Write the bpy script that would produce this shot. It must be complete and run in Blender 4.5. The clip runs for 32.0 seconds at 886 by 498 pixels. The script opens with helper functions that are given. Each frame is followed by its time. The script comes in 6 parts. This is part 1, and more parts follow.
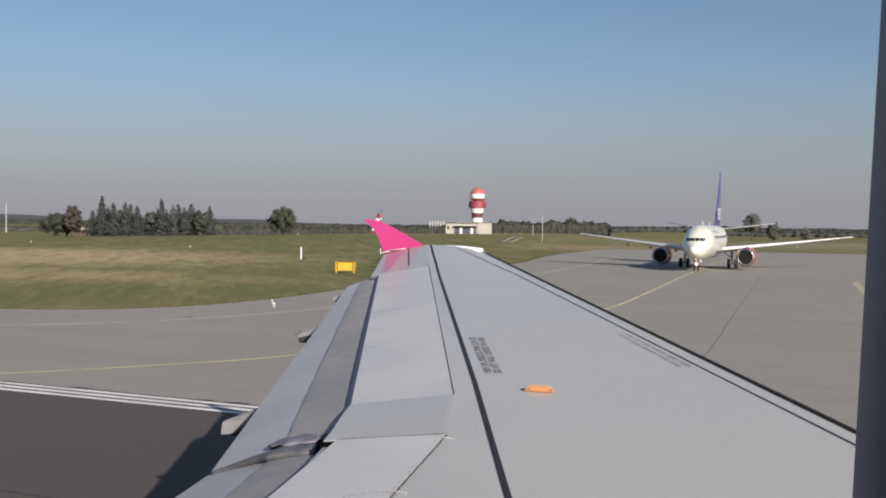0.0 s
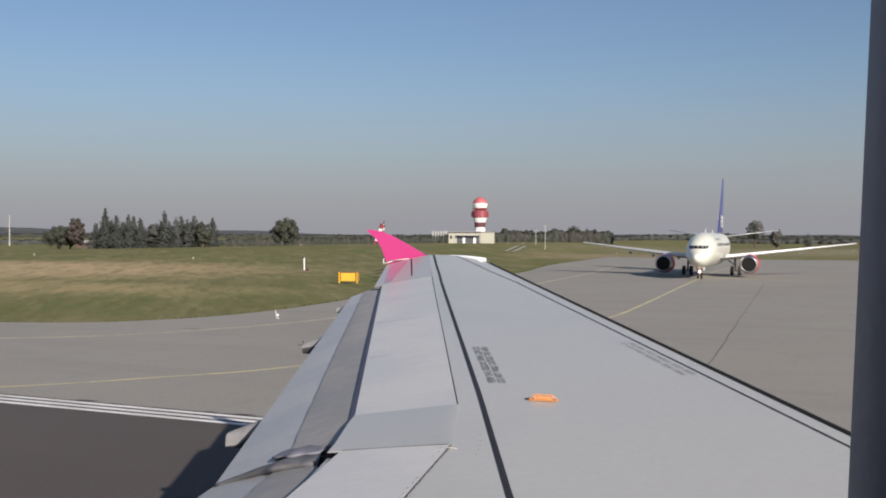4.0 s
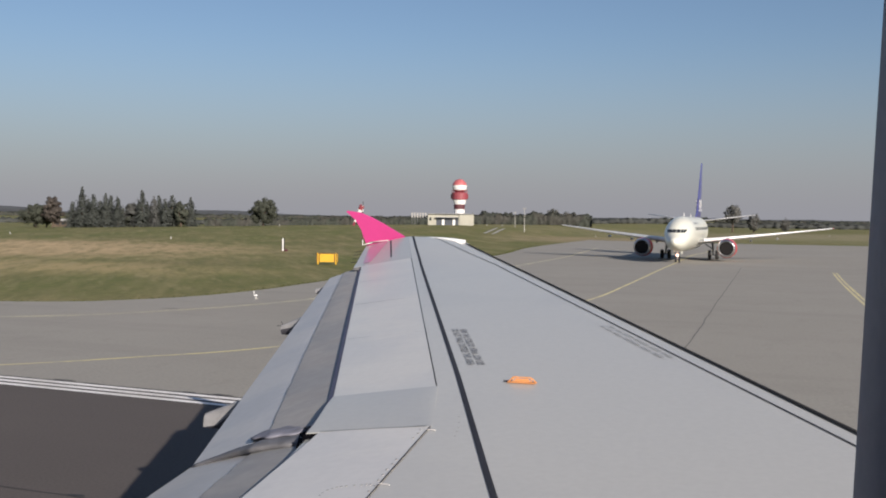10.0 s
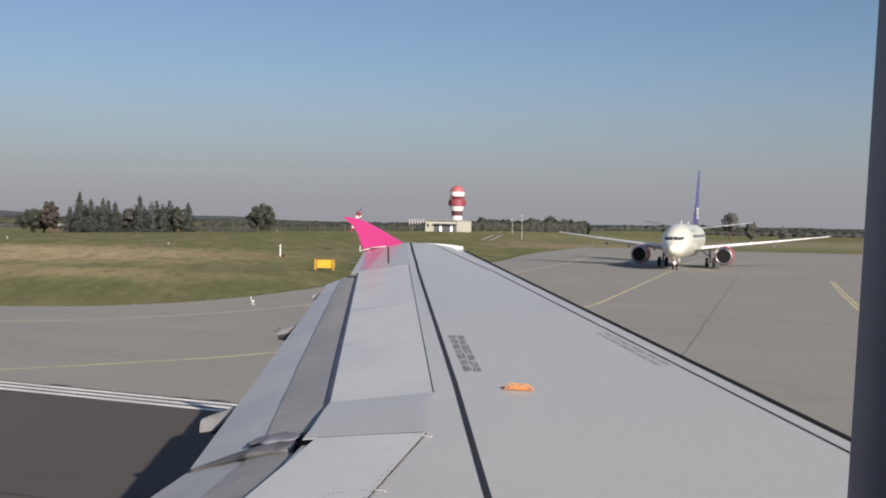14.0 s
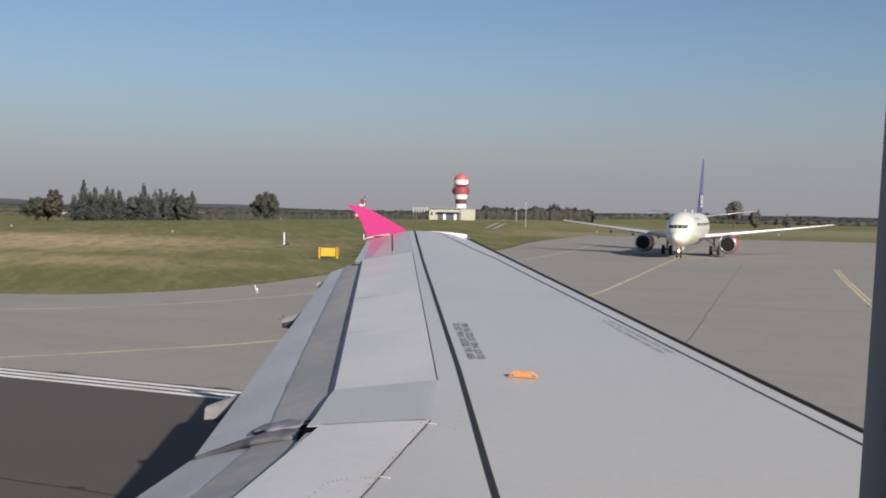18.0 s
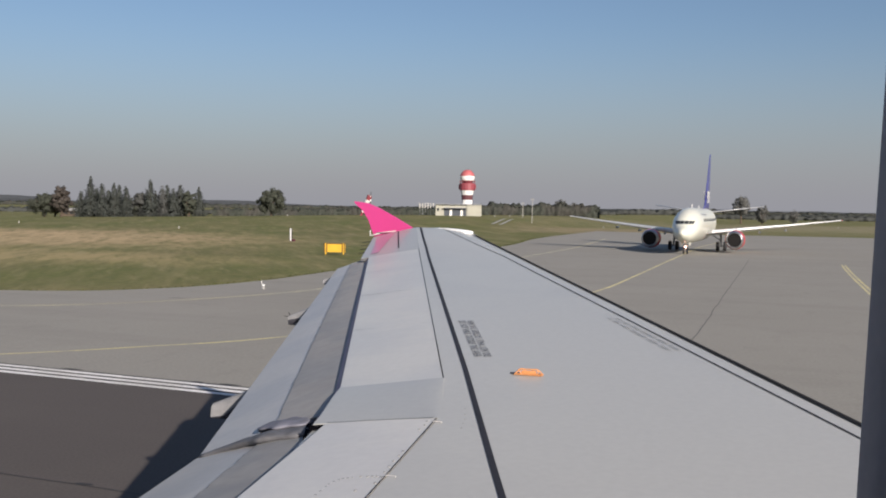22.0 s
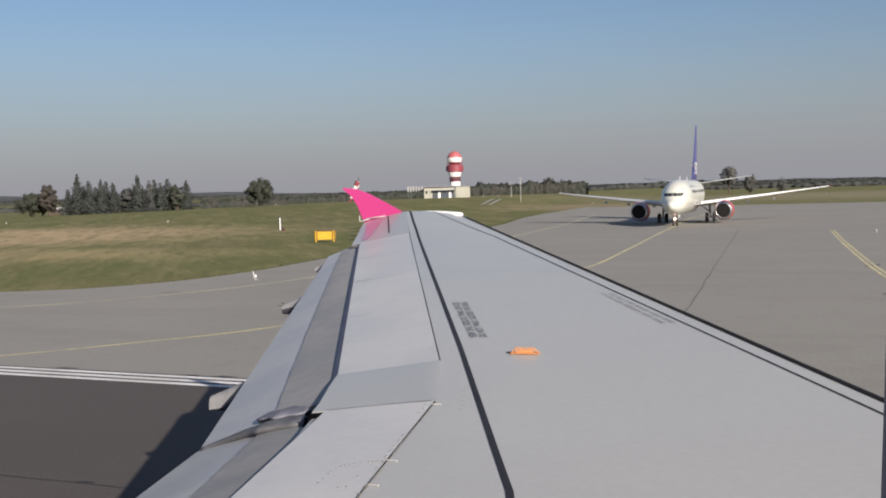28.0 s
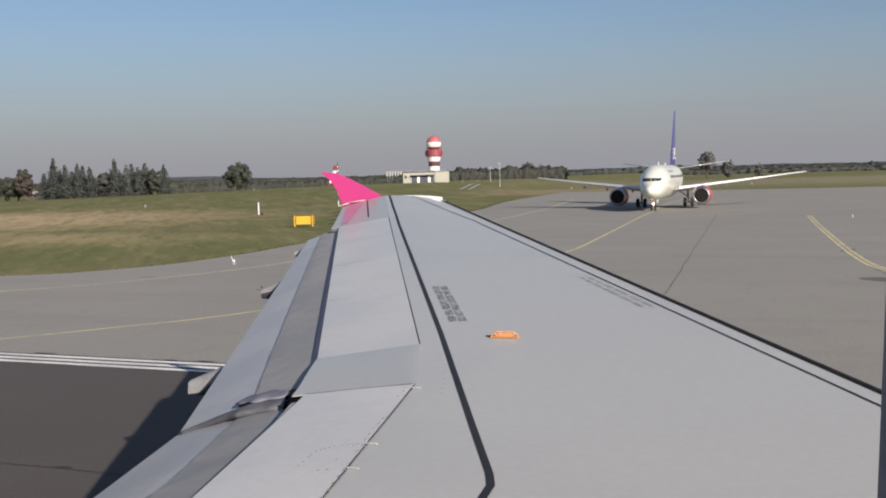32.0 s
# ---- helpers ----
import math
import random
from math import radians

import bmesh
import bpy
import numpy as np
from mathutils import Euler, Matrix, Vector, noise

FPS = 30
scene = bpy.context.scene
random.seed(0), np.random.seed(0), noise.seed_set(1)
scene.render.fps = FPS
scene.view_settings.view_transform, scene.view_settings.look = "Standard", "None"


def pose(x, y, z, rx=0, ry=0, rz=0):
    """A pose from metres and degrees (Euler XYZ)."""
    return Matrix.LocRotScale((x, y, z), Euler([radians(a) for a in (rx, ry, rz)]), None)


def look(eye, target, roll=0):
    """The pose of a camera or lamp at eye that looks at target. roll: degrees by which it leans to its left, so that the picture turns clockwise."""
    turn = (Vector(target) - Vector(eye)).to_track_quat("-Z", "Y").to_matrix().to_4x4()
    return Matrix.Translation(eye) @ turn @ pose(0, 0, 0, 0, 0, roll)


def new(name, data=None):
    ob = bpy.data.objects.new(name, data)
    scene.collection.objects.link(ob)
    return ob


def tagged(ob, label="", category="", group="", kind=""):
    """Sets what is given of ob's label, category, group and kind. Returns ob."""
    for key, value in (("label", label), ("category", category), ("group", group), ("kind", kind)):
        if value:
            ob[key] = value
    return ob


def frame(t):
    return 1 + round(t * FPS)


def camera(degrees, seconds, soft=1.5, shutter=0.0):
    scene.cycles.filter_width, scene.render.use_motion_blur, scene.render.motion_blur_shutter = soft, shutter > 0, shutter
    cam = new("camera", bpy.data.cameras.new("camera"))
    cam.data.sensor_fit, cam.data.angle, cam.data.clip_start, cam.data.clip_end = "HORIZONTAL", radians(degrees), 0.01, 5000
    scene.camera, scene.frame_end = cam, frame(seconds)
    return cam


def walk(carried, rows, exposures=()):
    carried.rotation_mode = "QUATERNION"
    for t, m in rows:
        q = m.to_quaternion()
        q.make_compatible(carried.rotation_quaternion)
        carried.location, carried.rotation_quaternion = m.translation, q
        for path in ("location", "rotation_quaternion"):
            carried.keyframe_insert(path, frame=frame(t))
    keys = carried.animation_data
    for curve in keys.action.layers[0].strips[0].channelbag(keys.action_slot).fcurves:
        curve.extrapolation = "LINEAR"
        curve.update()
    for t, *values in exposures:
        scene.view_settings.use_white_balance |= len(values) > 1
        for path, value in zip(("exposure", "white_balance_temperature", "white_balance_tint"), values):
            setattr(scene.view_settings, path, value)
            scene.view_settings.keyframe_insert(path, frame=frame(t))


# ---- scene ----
cam = camera(45.2, 32.0, soft=1.95)

# seconds, eye, heading / tilt / lean in degrees
PATH = [
    (0, -3.0540, 1.7550, 4.4943, 18.724, -1.147, 0.652),
    (0.5, -3.0544, 1.7595, 4.4899, 18.673, -0.986, 1.078),
    (1, -3.0547, 1.7545, 4.4916, 18.631, -0.966, 0.978),
    (1.5, -3.0546, 1.7550, 4.4915, 18.533, -0.785, 0.884),
    (2, -3.0535, 1.7551, 4.4945, 18.665, -0.755, 0.832),
    (2.5, -3.0527, 1.7593, 4.4917, 18.743, -0.788, 0.532),
    (3, -3.0515, 1.7529, 4.4942, 18.911, -0.690, 0.524),
    (3.5, -3.0516, 1.7530, 4.4955, 18.900, -0.618, 0.195),
    (5.5, -3.0528, 1.7453, 4.4975, 18.799, -1.190, 0.153),
    (6, -3.0540, 1.7418, 4.4984, 18.578, -1.945, 0.186),
    (6.5, -3.0556, 1.7483, 4.4974, 18.301, -2.675, 0.345),
    (7, -3.0568, 1.7607, 4.4974, 18.120, -3.014, 0.518),
    (7.5, -3.0594, 1.7583, 4.4966, 17.892, -3.118, 1.247),
    (8, -3.0624, 1.7726, 4.4990, 17.573, -3.906, 0.589),
    (8.5, -3.0597, 1.7653, 4.4993, 17.611, -3.936, -1.748),
    (9, -3.0613, 1.7543, 4.4991, 17.931, -2.885, 0.009),
    (9.5, -3.0604, 1.7599, 4.5008, 17.742, -2.406, 0.436),
    (10, -3.0587, 1.7540, 4.4978, 17.755, -1.598, 0.679),
    (10.5, -3.0596, 1.7562, 4.4977, 17.502, -1.171, 0.592),
    (11, -3.0597, 1.7511, 4.4976, 17.436, -1.165, 1.046),
    (11.5, -3.0608, 1.7564, 4.4967, 17.436, -1.559, 1.137),
    (12, -3.0617, 1.7584, 4.4936, 17.461, -1.948, 0.984),
    (12.5, -3.0598, 1.7542, 4.4967, 17.402, -2.166, 0.926),
    (13, -3.0578, 1.7533, 4.4986, 17.361, -1.927, 0.699),
    (13.5, -3.0580, 1.7519, 4.4982, 17.494, -1.556, 0.619),
    (14, -3.0581, 1.7547, 4.4965, 17.622, -1.249, 0.918),
    (14.5, -3.0572, 1.7467, 4.4980, 17.687, -1.194, 0.674),
    (16.5, -3.0564, 1.7319, 4.5029, 17.897, -0.968, 0.504),
    (17, -3.0562, 1.7475, 4.4923, 18.072, -0.974, 0.447),
    (17.5, -3.0577, 1.7515, 4.4944, 18.060, -1.195, 0.752),
    (18, -3.0601, 1.7553, 4.4934, 17.817, -1.888, 0.925),
    (18.5, -3.0612, 1.7609, 4.4953, 17.717, -2.306, 0.833),
    (19, -3.0614, 1.7618, 4.4997, 17.800, -2.465, 0.768),
    (19.5, -3.0612, 1.7653, 4.4969, 17.799, -2.422, 0.632),
    (20, -3.0607, 1.7626, 4.4960, 17.881, -2.244, 1.136),
    (20.5, -3.0602, 1.7484, 4.4962, 17.931, -2.525, 1.822),
    (21, -3.0591, 1.7548, 4.5013, 18.103, -2.606, 1.096),
    (21.5, -3.0556, 1.7544, 4.5056, 18.743, -2.301, 1.256),
    (22, -3.0575, 1.7585, 4.5045, 18.156, -2.112, 0.862),
    (22.5, -3.0600, 1.7567, 4.4994, 17.612, -1.978, -0.665),
    (23, -3.0622, 1.7516, 4.4957, 17.143, -2.864, 0.468),
    (23.5, -3.0629, 1.7628, 4.5011, 16.810, -4.241, -0.897),
    (24, -3.0619, 1.7551, 4.5027, 16.867, -4.539, -0.911),
    (24.5, -3.0615, 1.7658, 4.5043, 17.020, -4.417, -1.058),
    (25, -3.0621, 1.7588, 4.5052, 16.955, -4.300, -1.404),
    (25.5, -3.0623, 1.7581, 4.5050, 16.937, -4.278, -1.192),
    (27.5, -3.0616, 1.7585, 4.5042, 17.475, -3.379, -1.582),
    (28, -3.0633, 1.7584, 4.5059, 17.653, -3.059, -1.615),
    (28.5, -3.0619, 1.7587, 4.5072, 17.673, -2.904, -2.152),
    (29, -3.0617, 1.7524, 4.5106, 17.415, -2.828, -2.117),
    (29.5, -3.0621, 1.7653, 4.5049, 17.603, -2.801, -1.883),
    (30, -3.0630, 1.7628, 4.5000, 17.696, -3.087, -2.186),
    (30.5, -3.0620, 1.7629, 4.4989, 17.997, -3.358, -1.281),
    (31, -3.0621, 1.7575, 4.5087, 18.060, -3.272, -0.327),
    (31.5, -3.0660, 1.7663, 4.4988, 17.121, -3.699, -2.539),
    (32, -3.0683, 1.7590, 4.4993, 16.549, -3.906, -1.533),
]



def aim(t, x, y, z, yaw, tilt, lean):
    a, b = radians(yaw), radians(tilt)
    way = Vector((-math.sin(a) * math.cos(b), math.cos(a) * math.cos(b), math.sin(b)))
    eye = Vector((x, y, z))
    return t, look(eye, eye + way * 20.0, lean)


walk(cam, [aim(*r) for r in PATH], [(0.0, 0.45, 6500, 15.5), (32.0, 0.45, 6500, 15.5)])

# ---------------------------------------------------------------- light
SUN_TO = Vector((7.9, -8.1, 4.6)).normalized()
SUN_EL = math.asin(SUN_TO.z)
SUN_AZ = math.atan2(SUN_TO.x, SUN_TO.y)

world = bpy.data.worlds.new("sky")
scene.world = world
world.use_nodes = True
wt = world.node_tree
wbg = wt.nodes["Background"]
sky = wt.nodes.new("ShaderNodeTexSky")
sky.sky_type = "NISHITA"
sky.sun_disc = False
sky.sun_elevation = SUN_EL
sky.sun_rotation = SUN_AZ
sky.altitude = 100
sky.air_density = 1.0
sky.dust_density = 1.3
sky.ozone_density = 3.2
# the grey haze that lies along the horizon
wco = wt.nodes.new("ShaderNodeTexCoord")
wsep = wt.nodes.new("ShaderNodeSeparateXYZ")
whz = wt.nodes.new("ShaderNodeMapRange")
whz.interpolation_type = "SMOOTHSTEP"
whz.inputs["From Min"].default_value, whz.inputs["From Max"].default_value = -0.03, 0.18
whz.inputs["To Min"].default_value, whz.inputs["To Max"].default_value = 0.95, 0.0
wmix = wt.nodes.new("ShaderNodeMix")
wmix.data_type = "RGBA"
wmix.inputs["B"].default_value = (3.6, 3.72, 4.05, 1)
wt.links.new(wco.outputs["Generated"], wsep.inputs[0])
wt.links.new(wsep.outputs[2], whz.inputs[0])
wt.links.new(whz.outputs[0], wmix.inputs["Factor"])
wt.links.new(sky.outputs[0], wmix.inputs["A"])
wt.links.new(wmix.outputs["Result"], wbg.inputs[0])
wbg.inputs[1].default_value = 0.065

sun = new("sun", bpy.data.lights.new("sun", "SUN"))
sun.data.energy = 4.6
sun.data.angle = radians(0.53)
sun.data.color = (1.0, 0.93, 0.82)
sun.matrix_world = look(SUN_TO * 50, (0, 0, 0))


# ---------------------------------------------------------------- materials
def material(name, base, rough=0.6, metal=0.0, var=0.12, scale=6.0, fine=60.0, bump=0.0, coat=0.0, second=None,
             mix=(0.45, 0.6), spec=0.5, random=0.0, stretch=(1, 1, 1), space="Object"):
    """Base colour with large stains and fine grain, in metres."""
    m = bpy.data.materials.new(name)
    m.use_nodes = True
    nt = m.node_tree
    b = nt.nodes["Principled BSDF"]
    b.inputs["Roughness"].default_value = rough
    b.inputs["Metallic"].default_value = metal
    b.inputs["Coat Weight"].default_value = coat
    b.inputs["Coat Roughness"].default_value = 0.12
    b.inputs["Specular IOR Level"].default_value = spec
    co = nt.nodes.new("ShaderNodeTexCoord")
    mp = nt.nodes.new("ShaderNodeMapping")
    mp.inputs["Scale"].default_value = stretch
    nt.links.new(co.outputs[space], mp.inputs[0])
    big = nt.nodes.new("ShaderNodeTexNoise")
    big.inputs["Scale"].default_value = 1.0 / scale
    big.inputs["Detail"].default_value = 5
    small = nt.nodes.new("ShaderNodeTexNoise")
    small.inputs["Scale"].default_value = fine
    small.inputs["Detail"].default_value = 3
    for n in (big, small):
        nt.links.new(mp.outputs[0], n.inputs["Vector"])
    ramp = nt.nodes.new("ShaderNodeMapRange")
    ramp.inputs["From Min"].default_value, ramp.inputs["From Max"].default_value = mix
    nt.links.new(big.outputs[0], ramp.inputs[0])
    mixc = nt.nodes.new("ShaderNodeMix")
    mixc.data_type = "RGBA"
    c2 = second if second else tuple(c * (1 - var) for c in base)
    mixc.inputs["A"].default_value = (*base, 1)
    mixc.inputs["B"].default_value = (*c2, 1)
    nt.links.new(ramp.outputs[0], mixc.inputs["Factor"])
    grain = nt.nodes.new("ShaderNodeMapRange")
    grain.inputs["From Min"].default_value, grain.inputs["From Max"].default_value = 0.3, 0.7
    grain.inputs["To Min"].default_value, grain.inputs["To Max"].default_value = 1 - var, 1 + var
    nt.links.new(small.outputs[0], grain.inputs[0])
    mul = nt.nodes.new("ShaderNodeMix")
    mul.data_type, mul.blend_type = "RGBA", "MULTIPLY"
    mul.inputs["Factor"].default_value = 1
    nt.links.new(mixc.outputs["Result"], mul.inputs["A"])
    nt.links.new(grain.outputs[0], mul.inputs["B"])
    last = mul.outputs["Result"]
    if random:
        info = nt.nodes.new("ShaderNodeNewGeometry")
        rr = nt.nodes.new("ShaderNodeMapRange")
        rr.inputs["To Min"].default_value, rr.inputs["To Max"].default_value = 1 - random, 1 + random
        nt.links.new(info.outputs["Random Per Island"], rr.inputs[0])
        m2 = nt.nodes.new("ShaderNodeMix")
        m2.data_type, m2.blend_type = "RGBA", "MULTIPLY"
        m2.inputs["Factor"].default_value = 1
        nt.links.new(last, m2.inputs["A"])
        nt.links.new(rr.outputs[0], m2.inputs["B"])
        last = m2.outputs["Result"]
    nt.links.new(last, b.inputs["Base Color"])
    if bump:
        bp = nt.nodes.new("ShaderNodeBump")
        bp.inputs["Strength"].default_value = 0.5
        bp.inputs["Distance"].default_value = bump
        nt.links.new(small.outputs[0], bp.inputs["Height"])
        nt.links.new(bp.outputs[0], b.inputs["Normal"])
    return m


M_WING = material("wing_grey_paint", (0.468, 0.46, 0.422), 0.42, var=0.03, scale=2.2, fine=25, coat=0.25, second=(0.433, 0.427, 0.398))
M_SPOIL = material("spoiler_paint", (0.615, 0.60, 0.55), 0.45, var=0.03, scale=1.2, fine=20, coat=0.15, second=(0.56, 0.555, 0.525))
# same paint as M_SPOIL, lightened for the light the inboard panel catches
M_SPOIL_LIT = material("spoiler_paint_lit", (0.675, 0.65, 0.595), 0.45, var=0.03, scale=0.9, fine=20, coat=0.15, second=(0.63, 0.61, 0.57))
M_FLAP = material("flap_paint", (0.51, 0.488, 0.458), 0.45, var=0.04, scale=0.8, fine=14, coat=0.1, second=(0.44, 0.432, 0.425))
# dark tone standing in for shade in the cove and under the fairings
M_COVE_SHADE = material("cove_shade", (0.05, 0.05, 0.06), 0.7, var=0.1, scale=0.5)
M_FLAPGREY = material("bare_flap_grey", (0.34, 0.327, 0.308), 0.62, spec=0.35, var=0.06, scale=0.5, fine=12, second=(0.29, 0.29, 0.285))
# one colour for the rubber seal and the shadow along it
M_SEAL_SHADE = material("seal_and_shade", (0.52, 0.40, 0.41), 0.8, var=0.1, scale=0.5)
# pale pink for the fence's reflection painted on the wing
M_PINKPALE = material("fence_reflection_pink", (0.56, 0.28, 0.355), 0.4, var=0.05, scale=0.5, coat=0.3)
M_BLACK = material("black_marking", (0.028, 0.027, 0.032), 0.65, var=0.15, scale=0.7, fine=30, spec=0.25)
M_DARKLE = material("dark_leading_edge", (0.014, 0.013, 0.013), 0.8, var=0.1, scale=0.6, spec=0.15)
# near-black stand-in for the shade inside wing cavities
M_VOID = material("cavity_shade", (0.005, 0.005, 0.007), 0.95, var=0.1, scale=0.5, spec=0.02)
M_PINK = material("magenta_paint", (0.57, 0.05, 0.215), 0.35, var=0.03, scale=1.0, coat=0.5, second=(0.52, 0.045, 0.195))
M_WHITE = material("white_lens", (0.8, 0.8, 0.78), 0.25, var=0.03, scale=0.4, coat=0.6)
M_ORANGE = material("orange_paint", (0.60, 0.27, 0.10), 0.5, var=0.08, scale=0.1, fine=80)
M_FASTENER = material("dull_fastener", (0.25, 0.247, 0.243), 0.6, var=0.15, scale=0.2)
M_ENDRIB = material("flap_end_rubber", (0.17, 0.168, 0.17), 0.65, var=0.15, scale=0.15, fine=30, second=(0.12, 0.12, 0.13))
M_FAIRING = material("fairing_paint", (0.27, 0.268, 0.268), 0.6, var=0.10, scale=0.3, fine=20, second=(0.22, 0.22, 0.222))
M_TUBE = material("seal_tube", (0.150, 0.150, 0.158), 0.7, var=0.12, scale=0.1, fine=40, second=(0.11, 0.11, 0.115))
M_CUFF = material("cuff_rubber", (0.19, 0.192, 0.228), 0.75, var=0.10, scale=0.1, fine=30, second=(0.16, 0.16, 0.18))
M_METAL = material("bare_metal", (0.55, 0.55, 0.56), 0.35, metal=1.0, var=0.08, scale=0.3)
M_LETTER = material("faded_lettering", (0.19, 0.195, 0.20), 0.6, var=0.2, scale=0.1, fine=60)
M_LETTER2 = material("worn_lettering", (0.215, 0.22, 0.225), 0.6, var=0.2, scale=0.1, fine=60)
M_CABIN = material("cabin_plastic_shade", (0.58, 0.47, 0.45), 0.6, var=0.05, scale=0.2, fine=200, bump=0.0003)
M_SKIN = material("fuselage_white", (0.78, 0.78, 0.78), 0.35, var=0.03, scale=2.0, coat=0.4)

M_GRASS = material("meadow", (0.132, 0.142, 0.046), 0.9, var=0.2, scale=22, fine=1.6, bump=0.04, second=(0.19, 0.165, 0.075),
                   mix=(0.40, 0.68), spec=0.15, stretch=(1.6, 0.8, 1))
M_LAWN = material("mown_lawn", (0.115, 0.14, 0.040), 0.9, var=0.2, scale=16, fine=1.8, bump=0.04, second=(0.165, 0.16, 0.06),
                  mix=(0.45, 0.65), spec=0.15, stretch=(0.4, 1, 1))


def dry_patch(m, cx, cy, rx, ry, colour):
    """A patch of dry straw in the meadow, with a ragged outline."""
    nt = m.node_tree
    b = nt.nodes["Principled BSDF"]
    old = b.inputs["Base Color"].links[0].from_socket
    co = nt.nodes.new("ShaderNodeTexCoord")
    mp = nt.nodes.new("ShaderNodeMapping")
    mp.vector_type = "TEXTURE"
    mp.inputs["Location"].default_value = (cx, cy, 0)
    mp.inputs["Scale"].default_value = (rx, ry, 1000)
    ln = nt.nodes.new("ShaderNodeVectorMath")
    ln.operation = "LENGTH"
    ns = nt.nodes.new("ShaderNodeTexNoise")
    ns.inputs["Scale"].default_value = 0.06
    ns.inputs["Detail"].default_value = 10
    ns.inputs["Roughness"].default_value = 0.72
    st = nt.nodes.new("ShaderNodeMapping")
    st.vector_type = "TEXTURE"
    st.inputs["Rotation"].default_value = (0, 0, radians(32))
    st.inputs["Scale"].default_value = (0.25, 0.9, 1)
    ad = nt.nodes.new("ShaderNodeMath")
    ad.operation = "ADD"
    rg = nt.nodes.new("ShaderNodeMapRange")
    rg.inputs["From Min"].default_value, rg.inputs["From Max"].default_value = 1.7, 1.05
    rg.inputs["To Min"].default_value, rg.inputs["To Max"].default_value = 0.0, 0.9
    mx = nt.nodes.new("ShaderNodeMix")
    mx.data_type = "RGBA"
    mx.inputs["B"].default_value = (*colour, 1)
    L = nt.links.new
    L(co.outputs["Object"], mp.inputs[0])
    L(mp.outputs[0], ln.inputs[0])
    L(co.outputs["Object"], st.inputs[0])
    L(st.outputs[0], ns.inputs["Vector"])
    L(ln.outputs["Value"], ad.inputs[0])
    L(ns.outputs[0], ad.inputs[1])
    L(ad.outputs[0], rg.inputs[0])
    L(rg.outputs[0], mx.inputs["Factor"])
    L(old, mx.inputs["A"])
    L(mx.outputs["Result"], b.inputs["Base Color"])


def mottle(m, scale, stretch, lo, hi, colour, amount, turn=0.0):
    """Ragged patches of another colour, drawn out one way; turn is that way in degrees."""
    nt = m.node_tree
    b = nt.nodes["Principled BSDF"]
    old = b.inputs["Base Color"].links[0].from_socket
    co = nt.nodes.new("ShaderNodeTexCoord")
    st = nt.nodes.new("ShaderNodeMapping")
    st.vector_type = "TEXTURE"
    st.inputs["Rotation"].default_value = (0, 0, radians(turn))
    st.inputs["Scale"].default_value = tuple(1 / k for k in stretch)
    ns = nt.nodes.new("ShaderNodeTexNoise")
    ns.inputs["Scale"].default_value = scale
    ns.inputs["Detail"].default_value = 8
    ns.inputs["Roughness"].default_value = 0.65
    rg = nt.nodes.new("ShaderNodeMapRange")
    rg.inputs["From Min"].default_value, rg.inputs["From Max"].default_value = lo, hi
    rg.inputs["To Max"].default_value = amount
    mx = nt.nodes.new("ShaderNodeMix")
    mx.data_type = "RGBA"
    mx.inputs["B"].default_value = (*colour, 1)
    L = nt.links.new
    L(co.outputs["Object"], st.inputs[0])
    L(st.outputs[0], ns.inputs["Vector"])
    L(ns.outputs[0], rg.inputs[0])
    L(rg.outputs[0], mx.inputs["Factor"])
    L(old, mx.inputs["A"])
    L(mx.outputs["Result"], b.inputs["Base Color"])


dry_patch(M_GRASS, -120, 120, 54, 44, (0.50, 0.365, 0.21))
dry_patch(M_GRASS, -75, 79, 31, 12, (0.36, 0.285, 0.14))
dry_patch(M_GRASS, -45, 260, 26, 40, (0.30, 0.235, 0.14))
dry_patch(M_GRASS, 90, 390, 170, 130, (0.27, 0.235, 0.145))
mottle(M_GRASS, 0.35, (1.3, 0.20, 1), 0.47, 0.66, (0.090, 0.105, 0.032), 0.55, 32)
mottle(M_GRASS, 0.14, (1.6, 0.22, 1), 0.50, 0.70, (0.30, 0.245, 0.13), 0.6, 30)
mottle(M_GRASS, 0.55, (1.1, 0.14, 1), 0.53, 0.68, (0.34, 0.285, 0.15), 0.42, 34)
mottle(M_GRASS, 0.9, (1.1, 0.14, 1), 0.50, 0.66, (0.10, 0.105, 0.035), 0.45, 30)
mottle(M_LAWN, 0.30, (0.25, 1, 1), 0.50, 0.72, (0.07, 0.095, 0.025), 0.7)
mottle(M_LAWN, 0.2, (0.3, 1, 1), 0.56, 0.72, (0.22, 0.20, 0.09), 0.5)
M_RUNWAY = material("dark_asphalt", (0.092, 0.079, 0.071), 0.85, var=0.14, scale=9, fine=18, bump=0.004, second=(0.102, 0.088, 0.078), spec=0.3)
mottle(M_WING, 1.2, (1.0, 0.35, 1), 0.52, 0.78, (0.40, 0.396, 0.375), 0.55)
mottle(M_SPOIL, 1.5, (1.0, 2.2, 1), 0.52, 0.72, (0.53, 0.525, 0.50), 0.6)
mottle(M_SPOIL_LIT, 2.0, (1.0, 1.6, 1), 0.55, 0.72, (0.56, 0.545, 0.51), 0.6)
mottle(M_FLAP, 2.2, (1.0, 0.5, 1), 0.52, 0.75, (0.43, 0.41, 0.38), 0.5)
mottle(M_FLAPGREY, 2.5, (0.6, 1.0, 1), 0.5, 0.72, (0.26, 0.25, 0.24), 0.6)
mottle(M_RUNWAY, 0.25, (0.15, 1.0, 1), 0.5, 0.75, (0.115, 0.10, 0.088), 0.5)
